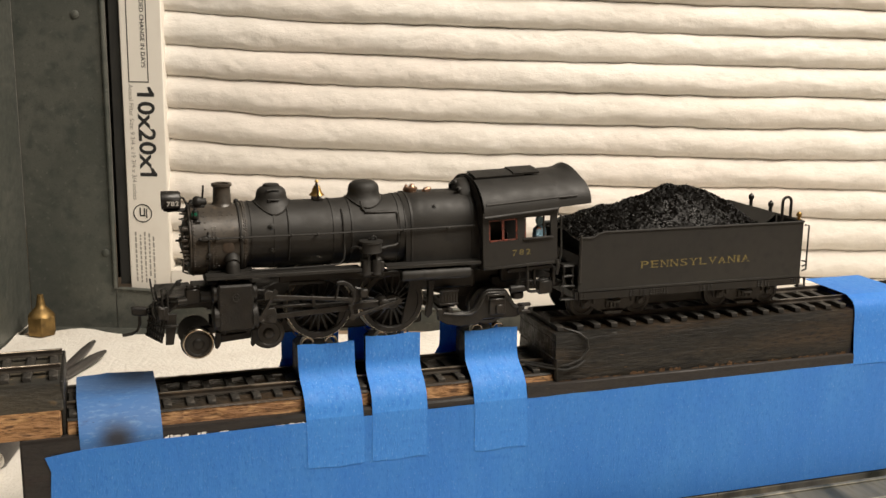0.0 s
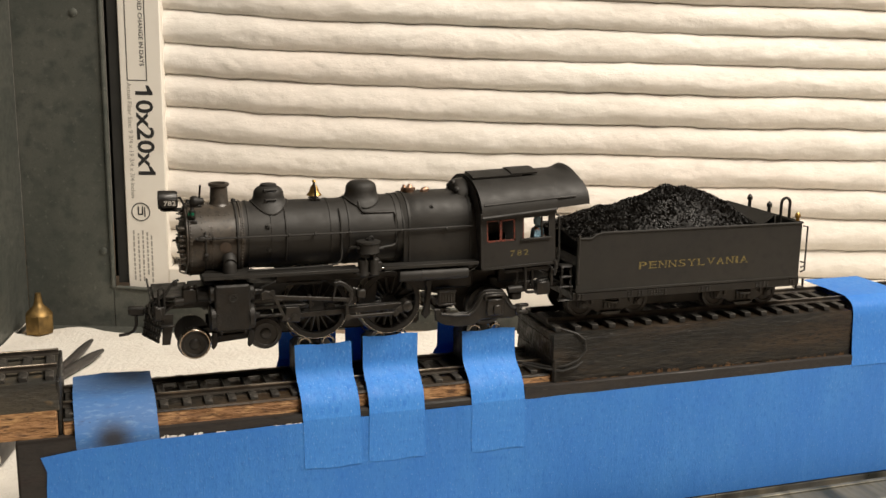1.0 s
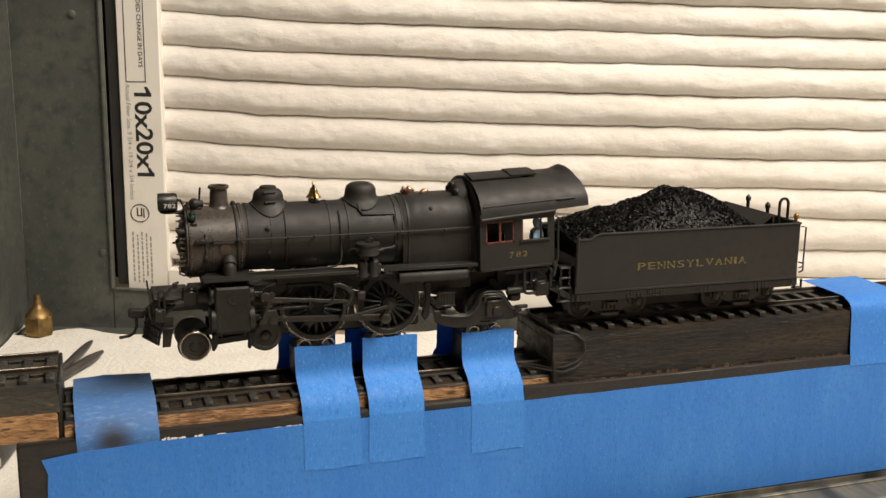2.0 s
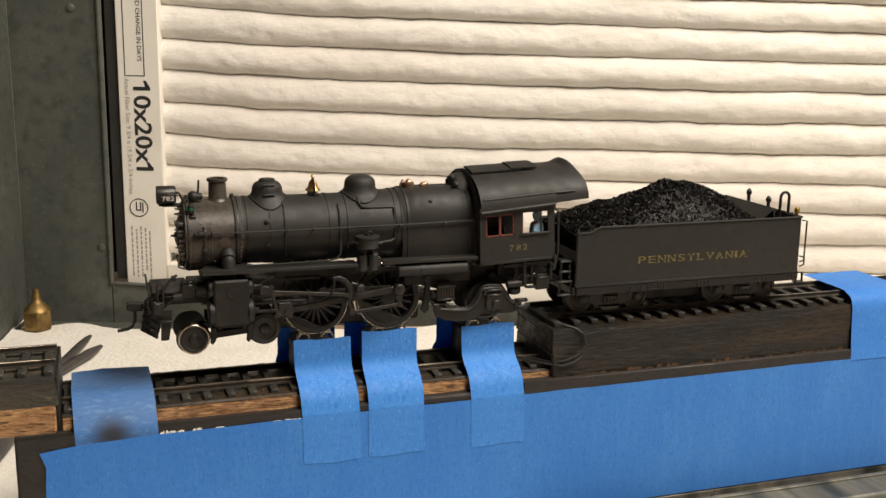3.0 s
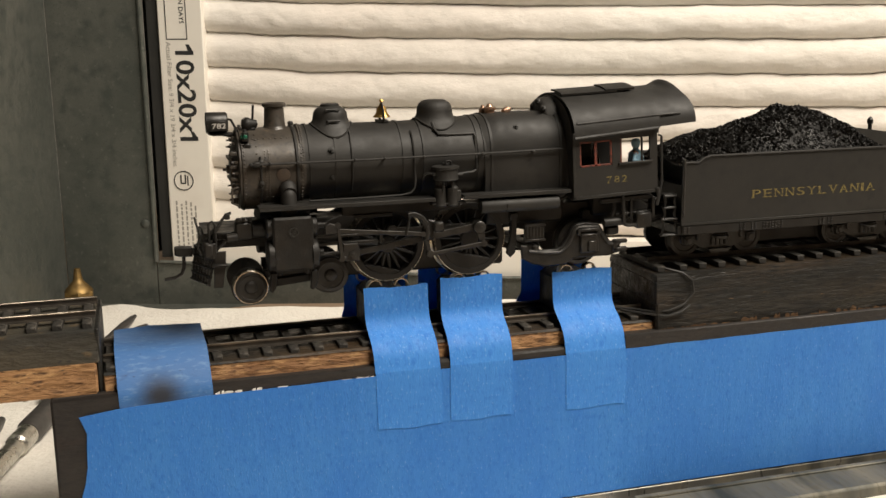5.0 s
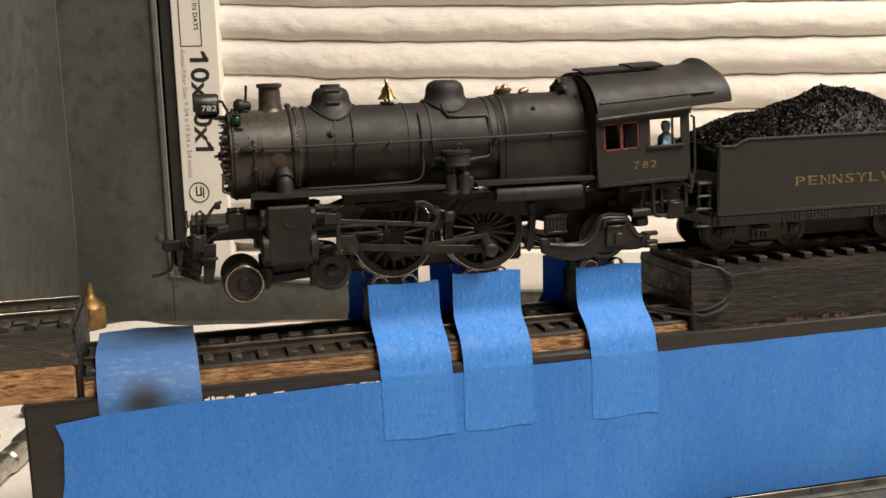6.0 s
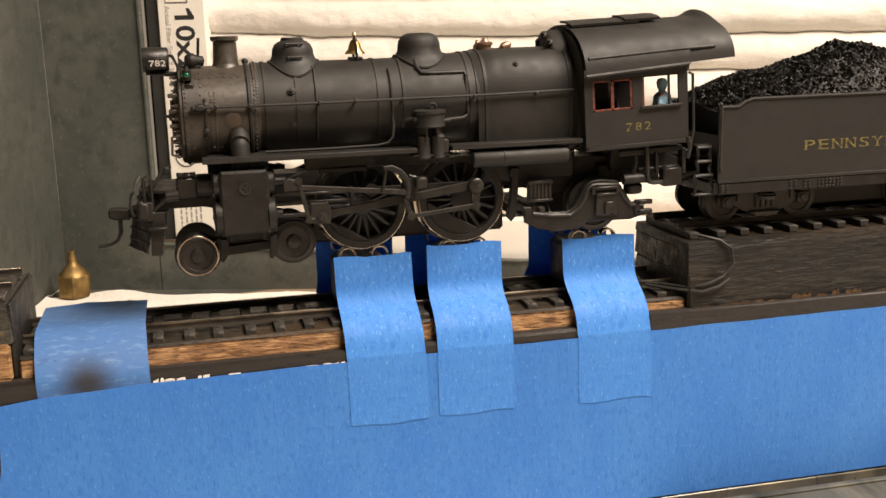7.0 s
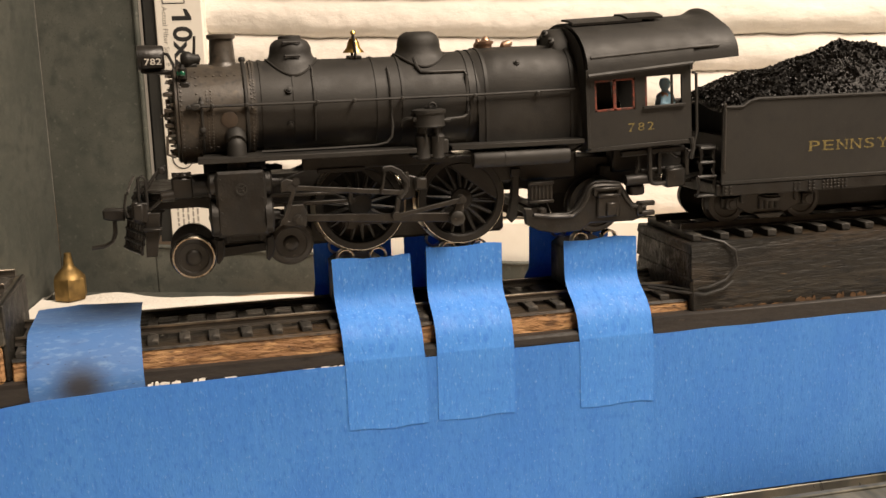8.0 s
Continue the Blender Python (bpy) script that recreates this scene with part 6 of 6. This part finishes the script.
    lathe(bm, (180.4, -15.6, 50.4), (0, 0, 1), [(0, 0.7), (0.8, 0.7), (1.0, 0.5), (1.4, 1.1), (2.4, 1.1), (3.2, 0.6), (3.4, 0.02)], 14)
    part("marker_lamp", bm, M_BRASS, t, "small brass marker lamp")
    # drawbar to the locomotive
    bm = bmesh.new()
    box(bm, (79, 0, 27.0), (12, 4, 1.2), 0.2)
    tube(bm, [(74, -6, 30), (78, -6.4, 28.5), (84, -6, 29.5)], 0.7)
    part("drawbar", bm, M_FRAME, t)
    return t


def coal_load():
    rnd = random.Random(21)

    crown = [(84, 47.5), (88, 52.0), (96, 55.6), (108, 57.4), (118, 60.2), (130, 64.2), (138, 63.6), (147, 61.0), (156, 57.0), (162, 51.5), (166, 48.5)]

    def height(x, y):
        for (a, u), (b, v) in zip(crown, crown[1:]):
            if x <= b:
                break
        top = u + (v - u) * (x - a) / (b - a)
        edge = 49.2 if x > 94 else 47.6
        return edge + (top - edge) * (1 - (abs(y) / 16.8) ** 1.8) + 0.9 * noise.noise(Vector((x * 0.16, y * 0.16, 5)))
    grid = [[(x, y, height(x, y) - 1.0) for y in [-16.6 + 33.2 * j / 24 for j in range(25)]] for x in [85 + 80.5 * i / 50 for i in range(51)]]
    bm = bmesh.new()
    sheet(bm, grid, -0.5)
    verts, faces = [], []
    base = [Vector(p) for p in ((1, 0, -0.7), (-1, 0, -0.7), (0, 1, 0.7), (0, -1, 0.7), (0.8, 0.8, 0.1), (-0.8, -0.7, 0.2))]
    hull = bmesh.new()
    for p in base:
        hull.verts.new(p)
    bmesh.ops.convex_hull(hull, input=hull.verts[:])
    hull.verts.index_update()
    tri = [[v.index for v in f.verts] for f in hull.faces]
    co = [v.co.copy() for v in hull.verts]
    hull.free()
    bm.verts.ensure_lookup_table()
    start = [v.co.copy() for v in bm.verts]
    sf = [[v.index for v in f.verts] for f in bm.faces] if not bm.verts.index_update() else []
    bm.free()
    verts += [tuple((v - Vector((126, 0, 46))) * MM) for v in start]
    faces += sf
    for k in range(24000):
        x, y = rnd.uniform(85.5, 165), rnd.uniform(-16.5, 16.5)
        s = rnd.choice((0.24, 0.28, 0.34, 0.42, 0.62)) * rnd.uniform(0.8, 1.2)
        m = Matrix.LocRotScale(Vector((x, y, height(x, y) - 0.7 + rnd.uniform(-0.2, 0.5))), Euler((rnd.uniform(0, 6), rnd.uniform(0, 6), rnd.uniform(0, 6))), Vector((s * rnd.uniform(0.7, 1.3), s, s * rnd.uniform(0.6, 1.1))))
        n = len(verts)
        verts += [tuple((m @ c - Vector((126, 0, 46))) * MM) for c in co]
        faces += [[i + n for i in f] for f in tri]
    me = bpy.data.meshes.new("coal_load")
    me.from_pydata(verts, [], faces)
    me.materials.append(M_COAL)
    ob = new("coal_load", me)
    ob.location = Vector((126, 0, 46)) * MM
    tagged(ob, "heap of glossy black crushed coal in the tender bunker", "coal", kind="stuff")


# ---- loose things ----
def loose_things():
    bm = bmesh.new()
    z = FLOOR_Z + 1.5
    lathe(bm, (-121.5, 305, z), (0, 0, 1), [(0, 7.6), (0.6, 8.6), (2, 8.8), (11, 8.8), (12, 8.4)], 6)
    lathe(bm, (-121.5, 305, z), (0, 0, 1), [(11.4, 8.0), (13, 7.4), (16, 4.6), (17.6, 3.0), (20, 2.4), (25, 1.7), (25.4, 0.05)], 28)
    solid("brass_nozzle", bm, M_NOZZLE, (-121.5, 305, z), "tarnished brass bottle-shaped nozzle standing on the paper", "nozzle")
    for a, b, r in (((-130, 145, z + 2.4), (-91, 271, z + 3.0), 2.3), ((-138, 152, z + 2.6), (-85, 248, z + 3.2), 2.6), ((-168, 8, z + 3.0), (-144, 122, z + 3.0), 3.4)):
        a, b = Vector(a), Vector(b)
        n = (b - a).length
        bm = bmesh.new()
        lathe(bm, a, b - a, [(0, r * 0.7), (2, r), (n * 0.6, r), (n * 0.85, r * 1.05), (n - 8, r * 0.8), (n - 1, r * 0.45), (n, 0.05)], 16)
        solid("brush_handle", bm, M_STICK, a, "dark tapered tool handle lying on the paper", "tool", "brush handles")
    a, b = Vector((-125, 124, z + 5)), Vector((-154, 7, z + 5))
    k = thing("craft_knife", tuple(a), "craft knife with a black grip and knurled metal collar", "knife")
    d = b - a
    n = d.length
    bm = bmesh.new()
    lathe(bm, a, d, [(0, 3.0), (1.5, 4.8), (26, 5.2), (29, 4.2)], 20)
    part("grip", bm, M_STICK, k)
    bm = bmesh.new()
    lathe(bm, a + d.normalized() * 29, d, [(0, 3.6), (1, 4.4), (12, 4.4), (13, 3.6), (n - 29, 3.4)], 20)
    part("collar", bm, M_CHROME, k, "knurled aluminium collar")
    # wire bundle by the tender block
    bm = bmesh.new()
    tube(bm, [(64, -10.0, 0.3), (70, -12.5, -0.2), (76, -17.5, -0.6), (80, -19.4, 0.2), (85, -19.7, 2.0), (88.5, -19.2, 5.5), (88.0, -18.8, 9.5), (85, -18.0, 12.0), (80, -14.5, 13.2)], 0.42)
    tube(bm, [(66, -11.5, -0.4), (73, -16.0, -1.2), (79, -19.8, -1.6), (84, -20.0, -0.4), (87, -19.8, 1.5)], 0.45)
    solid("track_wire", bm, M_WIRE, (76, -18, 0), "dark feeder wires soldered to the rails", "wire")


# ---- build ----
M_PLATE = material("brown_plate", (0.055, 0.038, 0.026), 0.55, 0.1, [(400, (0.03, 0.024, 0.019), 0.45, 0.7)])
M_DUST = material("pale_dust_band", (0.050, 0.043, 0.035), 0.6, 0, [(60, (0.024, 0.021, 0.018), 0.42, 0.66), (500, (0.11, 0.088, 0.062), 0.58, 0.74), (900, (0.016, 0.014, 0.012), 0.52, 0.7)])
workshop()
floor_paper()
booth_walls()
air_filter()
stand()
loose_board()
track(-97.5, 75.0, LOW, "low_track", "dark weathered model track between the two blocks", -3.7, M_RAILTOP)
track(77.0, 338.0, UP, "tender_track", "dark weathered model track under the tender", UP - 4, M_RAIL)
track(-328.0, -98.5, LEFT, "lead_track", "dark weathered model track on the lead block", LEFT - 3.6, M_RAILTOP)
first = roller_stand(HUB_F)
roller_stand(HUB_R + 0.5, first)
roller_stand(51.4, first)
LOCO, GEAR = locomotive()
tender()
coal_load()
for k, (x0, x1, sk, top, low) in enumerate(((-20.2, 0.2, 1.2, 13.6, -28.6), (4.4, 24.8, -0.2, 14.9, -28.4), (42.0, 62.8, 0.9, 14.1, -29.2))):
    hang = [(-10.6, top), (-10.7, 9.0), (-10.9, 4.4), (-12.6, 1.4), (-16.6, -1.6), (-19.4, -5.0), (-20.75, -9.6), (-21.00, -11.6), (-21.05, -19), (-21.07, low)]
    tape_strip(x0, x1, hang, label="blue masking tape strip hanging from a roller stand", mat=M_TAPE_STRIP, skew=sk, group="tape strips", jag=0.12, seed=k + 1)
for k, (x, w) in enumerate(((-22.5, 21.5), (2.6, 22.0), (39.0, 24.0))):
    hang = [(-9.9, 14.6), (-10.1, 8.0), (-10.4, 3.0), (-13.5, 0.0), (-18.0, -4.5), (-22.6, -9.0), (-22.8, -18)]
    ob = tape_strip(-(x + w), -x, hang, label="blue masking tape hanging behind a roller stand", group="tape strips", seed=k + 5)
    ob.rotation_euler = (0, 0, math.pi)
    ob.location.x, ob.location.y = -ob.location.x, -ob.location.y
tape_strip(-94.6, -68.4, [(14.4, 1.1), (0.0, 1.0), (-8.5, 0.95), (-12.0, 0.2), (-15.6, -2.2), (-18.8, -5.8), (-20.65, -9.4), (-20.7, -13.2)], label="dusty blue masking tape with a soot mark across the low track", mat=M_TAPE_SOOT, jag=0.15, skew=1.0, seed=11)
tape_strip(211.0, 240, [(17.5, 16.6), (8.3, 16.7), (-8.8, 16.7), (-12.4, 16.2), (-16.0, 14.6), (-17.9, 11.4), (-18.8, 5.0), (-20.0, -4.0), (-21.12, -10.8)], label="pale blue masking tape over the tender track", skew=-2.0, seed=13)
long_tape()
loose_things()


# ---- movement ----
TURN_ROWS = [(0, 168), (0.2, 222), (0.5, 280), (0.8, 325), (1.0, 357), (1.2, 405), (1.4, 455), (1.6, 510), (1.7, 532), (2.8, 745), (3.0, 782), (3.2, 818), (3.4, 865),
             (3.6, 922), (3.8, 960), (4.0, 983), (4.2, 1010), (4.5, 1062), (4.7, 1090), (5.8, 1332), (6.0, 1350), (6.4, 1397), (6.7, 1440), (7.0, 1500), (7.2, 1531),
             (7.4, 1566), (7.6, 1605), (7.8, 1648), (8.0, 1673)]


def crank_angle(t):
    for (a, u), (b, v) in zip(TURN_ROWS, TURN_ROWS[1:]):
        if t <= b:
            return radians(u + (v - u) * (t - a) / (b - a))
    return radians(TURN_ROWS[-1][1])


def motions():
    base = ORIGIN[LOCO.name]
    rows = {k: [] for k in GEAR}

    def at(x, y, z, a=0.0):
        return Matrix.Translation((Vector((x, y, z)) - base) * MM) @ Matrix.Rotation(-a, 4, "Y")
    for i in range(81):
        t = i / 10
        a = crank_angle(t)
        px, pz = HUB_R + CRANK * math.cos(a), AXLE + CRANK * math.sin(a)
        rows["rear"].append((t, at(HUB_R, 0, AXLE, a)))
        rows["front"].append((t, at(HUB_F, 0, AXLE, a)))
        rows["side"].append((t, at(px, -12, pz)))
        lean = math.asin((pz - XH_Z) / MAIN_ROD)
        rows["main"].append((t, at(px, -14, pz, lean)))
        xh = px - MAIN_ROD * math.cos(lean)
        rows["crosshead"].append((t, at(xh, -14, XH_Z)))
        e = a + radians(ECC_A)
        ex, ez = HUB_R + ECC_R * math.cos(e), AXLE + ECC_R * math.sin(e)
        # the link's foot swings on its arm and keeps the eccentric rod's length
        rest = math.atan2(-LINK_ARM, -1.2)
        arm = math.hypot(LINK_ARM, 1.2)
        dx, dz = ex - LINK[0], ez - LINK[1]
        far = math.hypot(dx, dz)
        c = max(-1, min(1, (arm * arm + far * far - ECC_ROD ** 2) / (2 * arm * far)))
        foot = math.atan2(dz, dx) - math.acos(c)
        fx, fz = LINK[0] + arm * math.cos(foot), LINK[1] + arm * math.sin(foot)
        rows["link"].append((t, at(LINK[0], -17, LINK[1], foot - rest)))
        rows["ecc"].append((t, at(ex, 0, ez, math.atan2(ez - fz, ex - fx))))
        bx = xh - 3.4 - LEVER[0]
        rows["lever"].append((t, at(LEVER[0], -17, LEVER[1], math.asin(max(-0.8, min(0.8, bx / 10.0))))))
    for key, thing_rows in rows.items():
        walk(GEAR[key], thing_rows)


motions()
